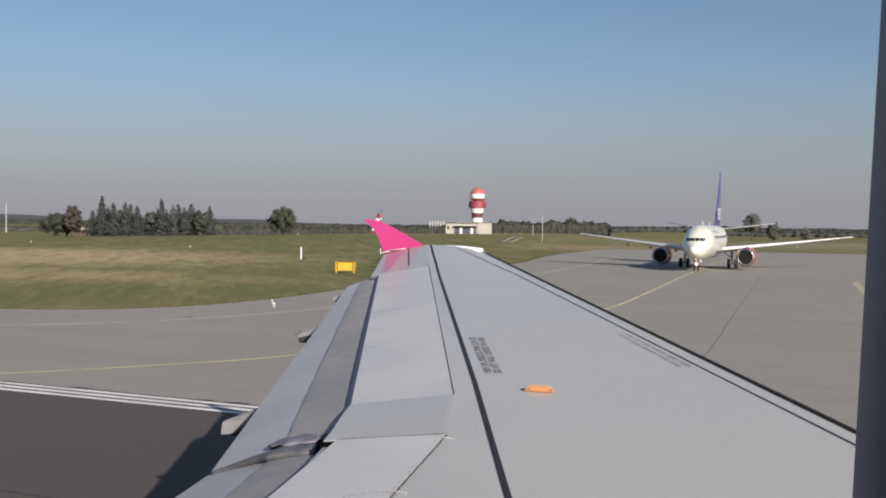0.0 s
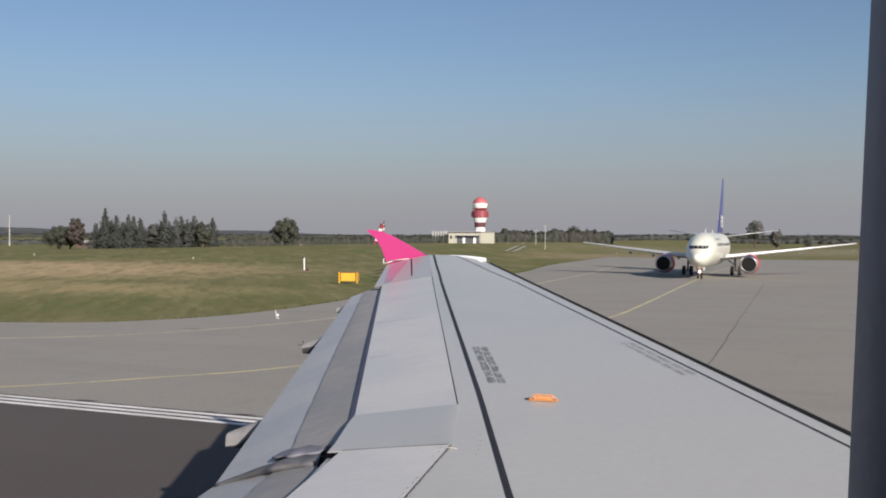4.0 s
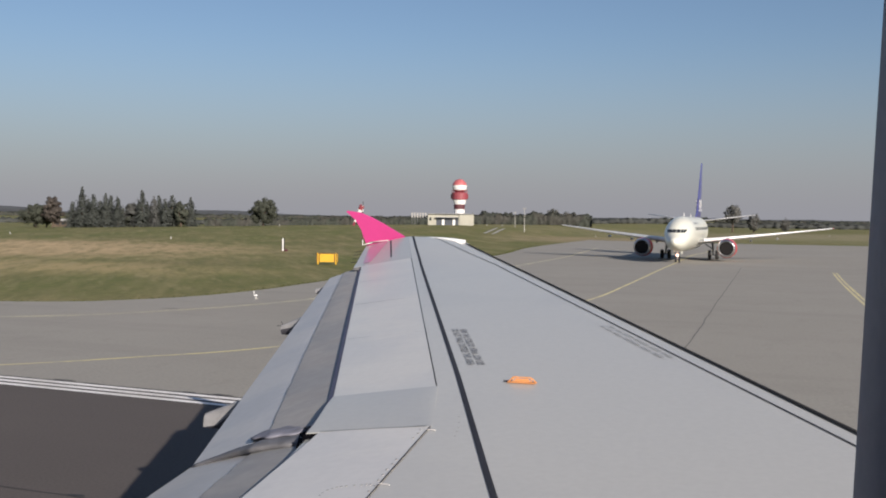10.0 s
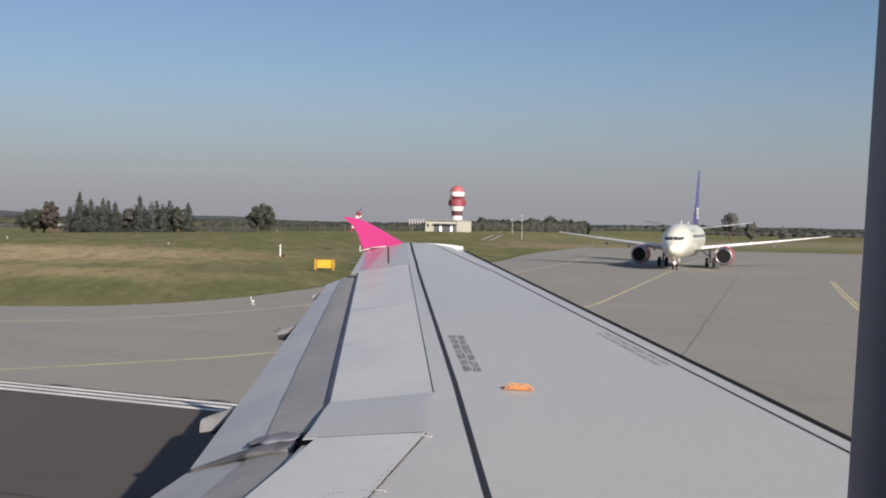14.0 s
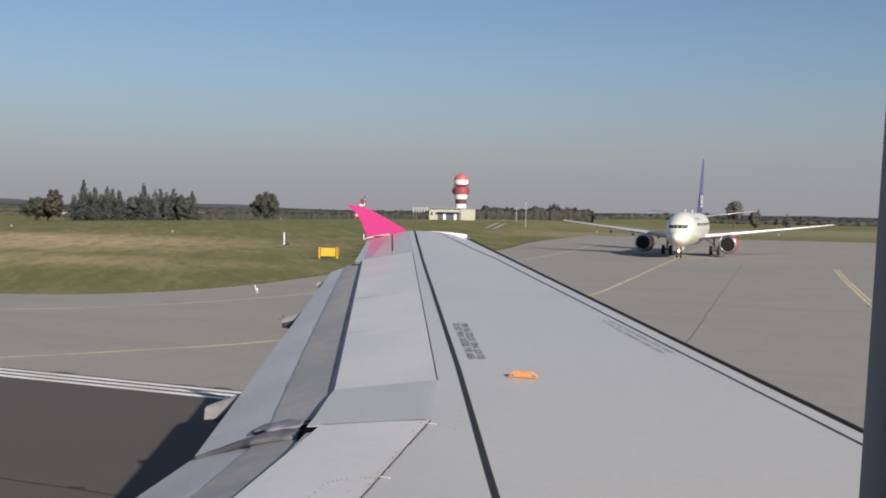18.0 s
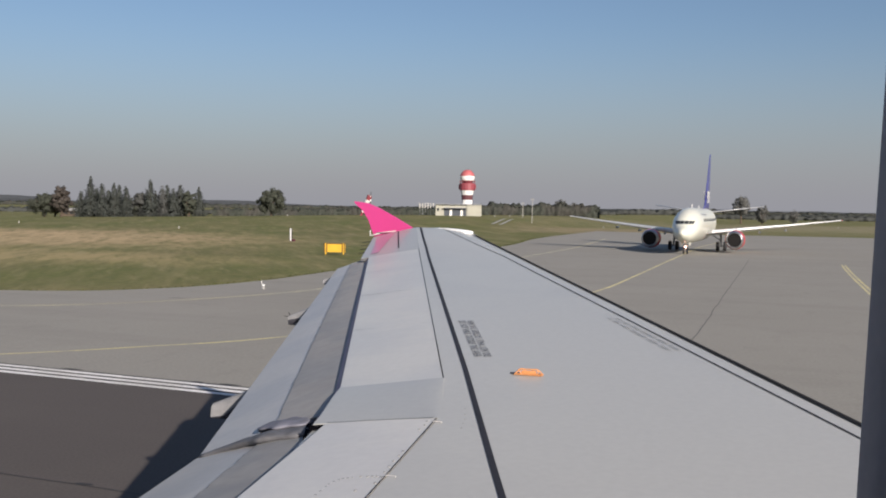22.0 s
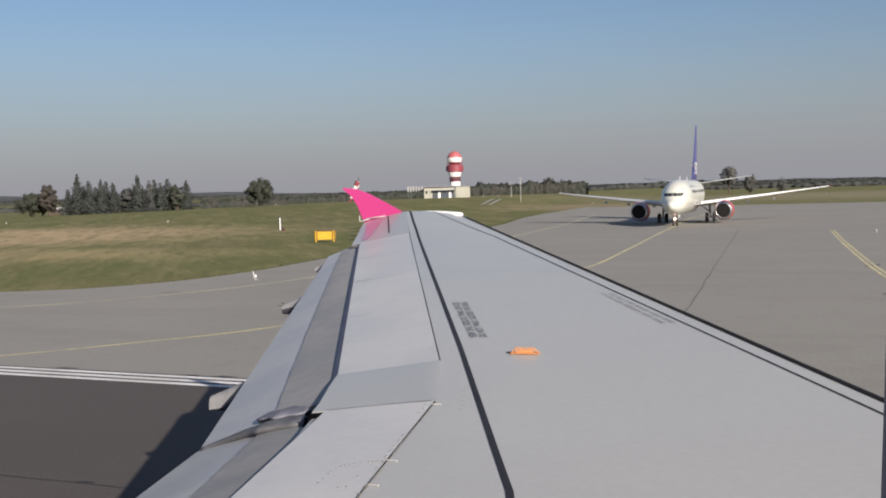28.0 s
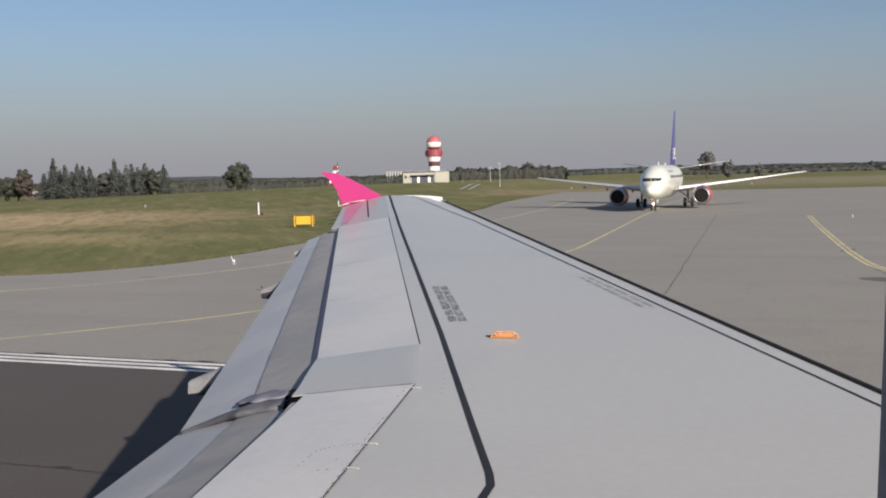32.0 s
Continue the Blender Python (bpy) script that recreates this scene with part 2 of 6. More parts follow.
M_TUFT = material("long_grass", (0.085, 0.092, 0.032), 0.9, var=0.2, scale=8, fine=2, random=0.2, spec=0.15)
M_TAXI = material("pale_asphalt", (0.296, 0.279, 0.240), 0.75, var=0.09, scale=14, fine=9, bump=0.003, second=(0.266, 0.25, 0.213), spec=0.4, mix=(0.3, 0.75))
mottle(M_TAXI, 0.35, (0.6, 0.6, 1), 0.55, 0.8, (0.21, 0.193, 0.163), 0.5)
mottle(M_TAXI, 0.16, (0.5, 0.25, 1), 0.52, 0.68, (0.315, 0.292, 0.252), 0.4)
mottle(M_TAXI, 0.5, (0.10, 0.55, 1), 0.50, 0.70, (0.225, 0.208, 0.178), 0.45, -6)
mottle(M_TAXI, 1.3, (0.8, 0.35, 1), 0.56, 0.70, (0.22, 0.203, 0.172), 0.4)
M_TAR = material("tar_seam", (0.135, 0.127, 0.116), 0.8, var=0.2, scale=2)
M_TARDARK = material("fresh_tar", (0.032, 0.029, 0.027), 0.7, var=0.2, scale=1)
M_YELLOW = material("yellow_line", (0.66, 0.58, 0.29), 0.8, var=0.15, scale=2.0, fine=8, second=(0.52, 0.46, 0.28))
mottle(M_YELLOW, 0.9, (1, 1, 1), 0.50, 0.62, (0.36, 0.33, 0.25), 0.75)
M_FADED = material("faded_yellow_line", (0.58, 0.52, 0.34), 0.8, var=0.15, scale=2.0, fine=8, second=(0.47, 0.43, 0.31))
mottle(M_FADED, 0.6, (1, 1, 1), 0.48, 0.6, (0.33, 0.30, 0.25), 0.7)
M_WLINE = material("white_line", (0.80, 0.78, 0.75), 0.8, var=0.10, scale=1.5, fine=8, second=(0.66, 0.64, 0.60))
M_BED = material("black_line_bed", (0.075, 0.066, 0.06), 0.85, var=0.25, scale=1.2, fine=6, second=(0.16, 0.15, 0.135))
M_SIGNY = material("sign_yellow", (0.66, 0.39, 0.035), 0.45, var=0.06, scale=0.6)
M_SLOT = material("dark_amber", (0.13, 0.06, 0.012), 0.6, var=0.1, scale=0.5)
M_BLACKP = material("black_panel", (0.02, 0.02, 0.02), 0.5, var=0.1, scale=0.4)
M_CONC = material("concrete", (0.4, 0.39, 0.36), 0.85, var=0.12, scale=1.0, bump=0.003)
M_DOMERED = material("dome_red", (0.45, 0.12, 0.125), 0.5, var=0.06, scale=1.5)
M_RED = material("red_paint", (0.27, 0.055, 0.07), 0.55, var=0.06, scale=1.5)
M_WPAINT = material("white_paint", (0.78, 0.77, 0.74), 0.5, var=0.05, scale=1.5)
M_CREAM = material("cream_render", (0.385, 0.375, 0.31), 0.75, var=0.06, scale=2.0)
M_GREYB = material("grey_cladding", (0.20, 0.21, 0.22), 0.6, var=0.08, scale=2.0)
# dark grey with the canopy's shade put into it, for doors and front
M_CANOPY_SHADE = material("canopy_shade_grey", (0.055, 0.065, 0.08), 0.6, var=0.1, scale=1.0)
M_GLASS = material("dark_glass", (0.02, 0.025, 0.03), 0.18, var=0.05, scale=1.0)
M_RUBBER = material("rubber", (0.022, 0.022, 0.023), 0.8, var=0.1, scale=0.4)
M_JET = material("airliner_ivory", (0.68, 0.68, 0.585), 0.35, var=0.03, scale=3.0, coat=0.4)
M_JWING = material("airliner_wing_grey", (0.55, 0.55, 0.55), 0.28, metal=0.15, var=0.05, scale=2.0, coat=0.3)
M_SLAT = material("slat_paint", (0.66, 0.66, 0.65), 0.35, metal=0.1, var=0.05, scale=1.0, coat=0.2)
M_MAROON = material("maroon_paint", (0.10, 0.03, 0.036), 0.6, var=0.08, scale=1.5)
M_BLUE = material("airliner_blue", (0.045, 0.048, 0.225), 0.4, var=0.04, scale=2.0, coat=0.5)
M_JRED = material("engine_red", (0.70, 0.045, 0.05), 0.35, var=0.04, scale=1.0, coat=0.5)
M_TRUNK = material("bark", (0.09, 0.065, 0.045), 0.9, var=0.25, scale=1.0, fine=8)
# needle and leaf colours raised a little to hold the haze's lift
M_FIR = material("fir_needles", (0.070, 0.078, 0.069), 0.85, var=0.2, scale=3, fine=3, random=0.2, spec=0.2)
M_LEAF = material("broad_leaves", (0.078, 0.086, 0.066), 0.85, var=0.2, scale=3, fine=3, random=0.2, spec=0.2)
M_AUTUMN = material("autumn_leaves", (0.092, 0.080, 0.070), 0.85, var=0.2, scale=3, fine=3, random=0.3, spec=0.2)
# paler and greyer than M_WOOD: distance haze put into the colour
M_PALEWOOD = material("hazed_far_woods", (0.062, 0.066, 0.061), 0.95, var=0.12, scale=40, fine=0.3, spec=0.05)
M_PALELEAF = material("pale_autumn_leaves", (0.105, 0.108, 0.102), 0.85, var=0.2, scale=3, fine=3, random=0.15, spec=0.2)
# far trees' leaves greyed and lightened: haze painted into the foliage
M_FARTREE = material("hazed_far_foliage", (0.165, 0.166, 0.155), 0.9, var=0.12, scale=3, fine=3, random=0.12, spec=0.1)
def leafy(m, share):
    """Lets some light through thin leaves."""
    nt = m.node_tree
    b = nt.nodes["Principled BSDF"]
    out = nt.nodes["Material Output"]
    tr = nt.nodes.new("ShaderNodeBsdfTranslucent")
    nt.links.new(b.inputs["Base Color"].links[0].from_socket, tr.inputs["Color"])
    mx = nt.nodes.new("ShaderNodeMixShader")
    mx.inputs[0].default_value = share
    nt.links.new(b.outputs[0], mx.inputs[1])
    nt.links.new(tr.outputs[0], mx.inputs[2])
    nt.links.new(mx.outputs[0], out.inputs["Surface"])


for m in (M_FIR, M_LEAF, M_AUTUMN, M_PALELEAF, M_FARTREE):
    leafy(m, 0.25)
M_WOOD = material("far_woods", (0.046, 0.051, 0.042), 0.95, var=0.22, scale=9, fine=0.8, bump=0.5, spec=0.1, second=(0.054, 0.053, 0.046))
# hill colour lightened to carry the haze before them
M_HILL = material("hazed_far_hills", (0.115, 0.12, 0.12), 1.0, var=0.15, scale=120, fine=0.05, spec=0.05)
M_SAND = material("sand", (0.34, 0.245, 0.14), 0.9, var=0.2, scale=5, fine=1.2, bump=0.08, second=(0.16, 0.125, 0.08))
M_RLENS = material("red_lens", (0.5, 0.02, 0.02), 0.2, var=0.02, scale=0.1)


# ---------------------------------------------------------------- mesh tools
def part(name, bm, mat, parent=None, label="", smooth=False):
    me = bpy.data.meshes.new(name)
    bm.normal_update()
    bm.to_mesh(me)
    bm.free()
    if smooth:
        for p in me.polygons:
            p.use_smooth = True
    for m in (mat if isinstance(mat, (list, tuple)) else [mat]):
        me.materials.append(m)
    ob = new(name, me)
    if parent is not None:
        ob.parent = parent
    if label:
        ob["label"] = label
    return ob


def raw(name, verts, faces, mat, parent=None, label=""):
    me = bpy.data.meshes.new(name)
    me.from_pydata(verts, [], faces)
    me.materials.append(mat)
    ob = new(name, me)
    if parent is not None:
        ob.parent = parent
    if label:
        ob["label"] = label
    return ob


def thing(name, label, category, at=(0, 0, 0), turn=0.0, group="", kind=""):
    ob = new(name)
    ob.matrix_basis = pose(at[0], at[1], at[2], 0, 0, turn)
    return tagged(ob, label, category, group, kind)


def box(bm, x0, x1, y0, y1, z0, z1, bevel=0.0):
    r = bmesh.ops.create_cube(bm, size=1.0)
    vs = r["verts"]
    for v in vs:
        v.co = Vector(((x0 + x1) / 2 + v.co.x * (x1 - x0), (y0 + y1) / 2 + v.co.y * (y1 - y0), (z0 + z1) / 2 + v.co.z * (z1 - z0)))
    if bevel:
        es = list({e for v in vs for e in v.link_edges})
        bmesh.ops.bevel(bm, geom=es, offset=bevel, segments=2, affect="EDGES")
    return vs


def rod(bm, a, b, r0, r1=None, n=10, caps=True):
    r1 = r0 if r1 is None else r1
    a, b = Vector(a), Vector(b)
    q = (b - a).to_track_quat("Z", "Y").to_matrix()
    ra, rb = [], []
    for i in range(n):
        u = Vector((math.cos(2 * math.pi * i / n), math.sin(2 * math.pi * i / n), 0))
        ra.append(bm.verts.new(a + q @ (u * r0)))
        rb.append(bm.verts.new(b + q @ (u * r1)))
    for i in range(n):
        bm.faces.new((ra[i], ra[(i + 1) % n], rb[(i + 1) % n], rb[i]))
    if caps:
        bm.faces.new(ra[::-1])
        bm.faces.new(rb)


def loft(bm, rings, closed=True, cap0=True, cap1=True):
    vs = [[bm.verts.new(p) for p in ring] for ring in rings]
    n = len(vs[0])
    for a, b in zip(vs, vs[1:]):
        for i in range(n if closed else n - 1):
            j = (i + 1) % n
            bm.faces.new((a[i], a[j], b[j], b[i]))
    if closed and cap0:
        bm.faces.new(vs[0][::-1])
    if closed and cap1:
        bm.faces.new(vs[-1])
    return vs


def slab(bm, top, thick):
    """A plate: the outline of its upper face and how far the lower one lies below."""
    a = [bm.verts.new(p) for p in top]
    b = [bm.verts.new(Vector(p) - Vector((0, 0, thick))) for p in top]
    bm.faces.new(a)
    bm.faces.new(b[::-1])
    n = len(a)
    for i in range(n):
        bm.faces.new((a[i], b[i], b[(i + 1) % n], a[(i + 1) % n]))
    bmesh.ops.recalc_face_normals(bm, faces=bm.faces[:])


def lathe(bm, prof, n=20, axis="Z", at=(0, 0, 0)):
    rings = []
    for r, h in prof:
        ring = []
        for i in range(n):
            a = 2 * math.pi * i / n
            c, s = r * math.cos(a), r * math.sin(a)
            p = {"Z": (c, s, h), "Y": (c, h, s), "X": (h, c, s)}[axis]
            ring.append(Vector(at) + Vector(p))
        rings.append(ring)
    loft(bm, rings)
    bmesh.ops.recalc_face_normals(bm, faces=bm.faces[:])


def lerp(a, b, t):
    return a + (b - a) * t


def interp(x, table):
    for (x0, y0), (x1, y1) in zip(table, table[1:]):
        if x <= x1:
            return lerp(y0, y1, (x - x0) / (x1 - x0))
    return table[-1][1]


def smooth(a, b, x):
    t = min(1.0, max(0.0, (x - a) / (b - a)))
    return t * t * (3 - 2 * t)


# ---------------------------------------------------------------- ground
from mathutils.geometry import tessellate_polygon


def terrain(x, y):
    h = 2.7 * math.exp(-((x + 105) / 95) ** 2) * smooth(150, 330, y) * smooth(-48, -95, x)
    h += 6.0 * smooth(700, 2500, y) + 3.0 * smooth(-300, -1500, x)
    return h


def build_ground():
    xs = [-3500, -2600, -1900, -1400, -1000, -750, -600] + [-500 + 12.5 * i for i in range(0, 52)] + [200, 300, 450, 700, 1100, 1700, 2600, 3500]
    ys = [-3000, -1500, -700, -300, -120, -40] + [12.5 * i for i in range(0, 46)] + [620, 700, 820, 1000, 1300, 1700, 2300, 3000, 3800, 4600]
    verts = [(x, y, terrain(x, y) - 0.06) for y in ys for x in xs]
    n = len(xs)
    faces = [(j * n + i, j * n + i + 1, (j + 1) * n + i + 1, (j + 1) * n + i) for j in range(len(ys) - 1) for i in range(n - 1)]
    g = raw("ground", verts, faces, M_GRASS)
    tagged(g, "mown airfield meadow with dry straw patches", "grass", kind="structure")


build_ground()

RUN = radians(-6.2)          # the runway's heading
RX, RY = math.cos(RUN), math.sin(RUN)
EDGE = (-16.0, 24.24)         # a point on the runway's edge marking


def rw(u, v):
    """Runway frame: u along it, v across it, outwards from its edge marking."""
    return EDGE[0] + u * RX - v * RY, EDGE[1] + u * RY + v * RX


def flat(name, outline, z, mat, label, category, kind="structure", thick=0.05):
    pts = [p for i, p in enumerate(outline) if (Vector(p) - Vector(outline[i - 1])).length > 0.01]
    n = len(pts)
    verts = [(x, y, z) for x, y in pts] + [(x, y, z - thick) for x, y in pts]
    faces = []
    for t in tessellate_polygon([[Vector((x, y, 0)) for x, y in pts]]):
        a, b, c = (Vector(pts[k]) for k in t)
        faces.append(tuple(t) if (b - a).cross(c - a) > 0 else tuple(reversed(t)))
    faces += [(i, i + n, (i + 1) % n + n, (i + 1) % n) for i in range(n)]
    return tagged(raw(name, verts, faces, mat), label, category, kind=kind)


def curve(pts, steps=8):
    out = []
    n = len(pts)
    for i in range(n - 1):
        p0, p1, p2, p3 = (Vector((*pts[max(0, min(n - 1, k))], 0)) for k in (i - 1, i, i + 1, i + 2))
        for s in range(steps):
            t = s / steps
            q = 0.5 * ((2 * p1) + (p2 - p0) * t + (2 * p0 - 5 * p1 + 4 * p2 - p3) * t * t + (3 * p1 - p0 - 3 * p2 + p3) * t ** 3)
            out.append((q.x, q.y))
    out.append(tuple(pts[-1]))
    return out


def ribbon(name, pts, width, z, mat, label, category="marking"):
    bm = bmesh.new()
    prev = None
    for i, p in enumerate(pts):
        a, b = Vector(pts[max(0, i - 1)]), Vector(pts[min(len(pts) - 1, i + 1)])
        d = (b - a).normalized()
        nrm = Vector((-d.y, d.x)) * width / 2
        cur = (bm.verts.new((p[0] + nrm.x, p[1] + nrm.y, z)), bm.verts.new((p[0] - nrm.x, p[1] - nrm.y, z)))
        if prev:
            bm.faces.new((prev[0], prev[1], cur[1], cur[0]))
        prev = cur
    return tagged(part(name, bm, mat), label, category, kind="structure")


def wander(pts, step=0.8, amount=0.06):
    """A line that strays a little from side to side, as a crack does."""
    out = []
    for a, b in zip(pts, pts[1:]):
        n = max(1, int((Vector(b) - Vector(a)).length / step))
        for i in range(n):
            x, y = lerp(a[0], b[0], i / n), lerp(a[1], b[1], i / n)
            out.append((x + amount * (noise.noise((x, y * 0.35, 4.0)) + 0.5 * noise.noise((x, y * 1.1, 9.0))), y))
    return out + [tuple(pts[-1])]


# runway, taxiway and aprons
flat("runway", [rw(-900, -60), rw(1600, -60), rw(1600, -0.09), rw(-900, -0.09)], 0.0, M_RUNWAY, "dark worn asphalt runway", "runway")
TAXI_LEFT = [rw(-700, 13.5), rw(-110, 13.5)] + curve([(-75, 44.6), (-58, 45.3), (-41.8, 47), (-36.1, 51.2), (-34, 59.2), (-34.4, 73.3), (-37.9, 134), (-43.5, 178), (-47, 252)])
TAXI_FAR = [(-20, 238), (30, 236), (60, 214), (85, 190), (160, 158), (700, 40)]
ISLAND = [(118, 16.5), (100, 18.5)] + curve([(80, 20.8), (65, 22.5), (49, 24.6), (37, 28), (25.5, 34), (18.3, 41), (12.2, 49.5), (9.7, 58), (8.6, 75), (8.3, 95), (10, 105), (15.5, 109.3), (23, 107.5), (33, 99.5), (45, 87.5), (57, 74.5), (72, 60.5), (90, 43)], 6) + [(112, 21.5)]
pav = [rw(-700, -0.09)] + TAXI_LEFT + TAXI_FAR + [rw(760, -0.09)]
flat("taxiway", pav, 0.0, M_TAXI, "pale weathered asphalt taxiway and shoulder", "taxiway")
flat("grass_island", ISLAND + [], 0.05, M_LAWN, "mown green grass island between the taxiways", "grass", thick=0.09)
flat("grass_strip", [(165, 17), (120, 56)] + curve([(100, 74), (76, 97), (67, 107), (60, 119), (56.5, 132), (56, 142), (60, 153), (69, 158.5), (81, 157)], 6) + [(120, 148), (430, 78), (430, -17)], 0.05, M_LAWN, "grass wedge between two taxiways", "grass", thick=0.09)

ribbon("line_bed", [rw(-900, 0.47), rw(1600, 0.47)], 1.25, 0.004, M_BED, "worn black paint under the edge lines")
for k in range(3):
    v = 0.05 + k * 0.42
    ribbon("runway_edge_line", [rw(-900, v), rw(1600, v)], 0.23, 0.008, M_WLINE, "white stripe of the triple runway edge line")
YL = curve([(-28.5, 25.6), (-25.4, 27.7), (-22.6, 30.9), (-19.8, 35.1), (-15.6, 47), (-13.6, 61.5), (-13.6, 78), (-14.2, 112), (-14.4, 160), (-8, 190), (40, 200)])
ribbon("lead_in_line", YL, 0.19, 0.007, M_YELLOW, "yellow taxiway centre line curving on to the runway")
for off in (0.0, -0.28):
    YE = curve([(1.3 - off, 105.5), (1.2 - off, 90), (1.25 - off, 75), (1.4 - off, 60), (1.9 - off, 51.4), (3.8 - off, 46 - off * 0.4), (9.6 - off * 0.7, 35.4 - off * 0.7), (16 - off * 0.5, 29.8 - off * 0.8), (24, 25.3 - off), (34 + off * 8, 20.5 - off)])
    ribbon("taxiway_edge_line", YE, 0.16, 0.006, M_YELLOW, "yellow double taxiway edge line")
    YE = [(-120 - off, 40.5 + off)] + curve([(-60 - off, 36.3 + off), (-46 - off, 37 + off), (-36 - off, 40.2 + off), (-31 - off, 46 + off), (-28 - off, 56), (-27.3 - off, 74)]) + [(-29 - off, 134), (-33 - off, 180)]
    ribbon("taxiway_edge_line", YE, 0.15, 0.006, M_FADED, "faded yellow double taxiway edge line")
ribbon("tar_seam", wander([(-6.4, 36), (-6.32, 42), (-6.65, 70), (-6.92, 100), (-7.1, 112)]), 0.05, 0.004, M_TAR, "dark tar-filled joint in the asphalt", "seam")
ribbon("tar_seam", wander([(1.75, 51.4), (2.0, 49), (2.25, 42), (2.4, 39), (2.35, 33), (2.45, 28), (2.5, 23.4)], 0.5), 0.05, 0.004, M_TAR, "dark wandering crack in the asphalt", "seam")
ribbon("tar_seam", wander([(6.6, 95.2), (7.1, 66.7), (7.5, 58), (8.0, 50.5)]), 0.05, 0.004, M_TAR, "dark joint beside the grass island", "seam")
ribbon("tar_seam", [rw(-90, -8.0), rw(-30, -7.96), rw(1.8, -7.94), rw(3.0, -7.90), rw(6, -7.93), rw(60, -7.9)], 0.04, 0.004, M_TARDARK, "dark tar-filled joint in the asphalt", "seam")


def tar_line(u0, u1, v, width):
    """Ragged tar joint beside the edge line, of uneven width."""
    verts, n = [], int((u1 - u0) / 0.22)
    for i in range(n + 1):
        u = lerp(u0, u1, i / n)
        c = v + 0.035 * noise.noise((u * 0.9, 2.0, 0))
        w = width * max(0.12, 0.75 + 1.0 * noise.noise((u * 1.6, 5.0, 0)) + 0.5 * noise.noise((u * 0.31, 8.0, 0)))
        verts += [(*rw(u, c - w / 2), 0.005), (*rw(u, c + w / 2), 0.005)]
    faces = [(2 * i, 2 * i + 2, 2 * i + 3, 2 * i + 1) for i in range(n)]
    tagged(raw("tar_seam", verts, faces, M_TARDARK), "ragged dark tar joint beside the runway edge line", "seam", kind="structure")


tar_line(-60, 60, 1.10, 0.11)


def skid_patch(x, y, l, w, turn, mat=None):
    bm = bmesh.new()
    top = []
    for i in range(18):
        a = 2 * math.pi * i / 18
        r = 1 + 0.35 * noise.noise((x + math.cos(a) * 1.3, y + math.sin(a) * 1.3, 0))
        top.append((math.cos(a) * l * r, math.sin(a) * w * r, 0.005))
    bm.faces.new([bm.verts.new(p) for p in top])
    ob = part("oil_stain", bm, mat or M_TAR)
    ob.matrix_basis = pose(x, y, 0, 0, 0, turn)
    tagged(ob, "dark oil stain on the pale asphalt", "stain", kind="structure")


for a in ((-31.5, 47, 0.5, 0.12, 0), (1.5, 62, 0.9, 0.3, 70), (8.0, 50.5, 0.6, 0.25, 0), (1.5, 46.6, 0.7, 0.9, 20)):
    skid_patch(*a)


skid_patch(*rw(3.08, -7.83), 0.17, 0.055, 4, M_TARDARK)
for u, v, l, w in ((-0.6, 1.24, 0.30, 0.06), (0.1, 1.30, 0.12, 0.06), (-1.6, 1.2, 0.22, 0.04), (-5.8, 1.25, 0.4, 0.06)):
    skid_patch(*rw(u, v), l, w, -6.2, M_TARDARK)


def grass_fringe():
    """Loose tufts along the pavement's edge and in the nearest meadow."""
    rng = random.Random(12)
    verts, faces = [], []

    def tuft(x, y, s):
        z = terrain(x, y) - 0.05
        for k in range(3):
            a = rng.uniform(0, 6.283)
            dx, dy = math.cos(a) * s * 0.5, math.sin(a) * s * 0.5
            h = s * rng.uniform(0.5, 1.0)
            lx, ly = rng.uniform(-.3, .3) * s, rng.uniform(-.3, .3) * s
            i = len(verts)
            verts.extend([(x - dx, y - dy, z), (x + dx, y + dy, z), (x + lx, y + ly, z + h)])
            faces.append((i, i + 1, i + 2))

    edge = TAXI_LEFT[2:60]
    for a, b in zip(edge, edge[1:]):
        d = Vector(b) - Vector(a)
        n = Vector((-d.y, d.x)).normalized()
        for k in range(int(d.length * 22)):
            p = Vector(a) + d * rng.random() + n * (rng.random() ** 2 * 0.9 - 0.06)
            tuft(p.x, p.y, rng.uniform(0.04, 0.11))
    tagged(raw("grass_tufts", verts, faces, M_TUFT), "loose tufts of long grass along the asphalt edge", "grass", kind="stuff")


grass_fringe()


# ---------------------------------------------------------------- own airliner: wing seen from the cabin window
Z0, DIH, DROP = 3.11, math.tan(radians(4.0)), 0.165
FRONT = [(1.0, -4.19), (6.83, -4.74), (7.69, -4.99), (14.48, -7.55), (17.05, -8.52)]      # hinge line of the spoilers: y, x
BACK = [(1.0, -5.05), (5.0, -5.2), (7.0, -5.5), (7.7, -5.66), (14.55, -8.27), (17.05, -9.2)]      # trailing edge of the spoilers
NOSE = [(1.0, 0.45), (16.9, -7.62)]


def plane(y):
    return Z0 + DIH * (y - 1.98)


def skin(x, y):
    """Upper surface of the wing."""
    f = interp(y, FRONT)
    z = plane(y) - DROP * max(0.0, f - x)
    if y > 13.5:
        le = interp(y, NOSE)
        c = max(0.0, min(1.0, (le - x) / (le - f + 0.9)))
        z += 0.075 * smooth(13.5, 16.8, y) * math.sin(math.pi * c ** 0.8)
    return z


def sk(x, y, up=0.0):
    return (x, y, skin(x, y) + up)


plane_own = thing("airliner", "grey airliner wing with a magenta tip fence, seen from its cabin", "airplane", (0, 0, 0))


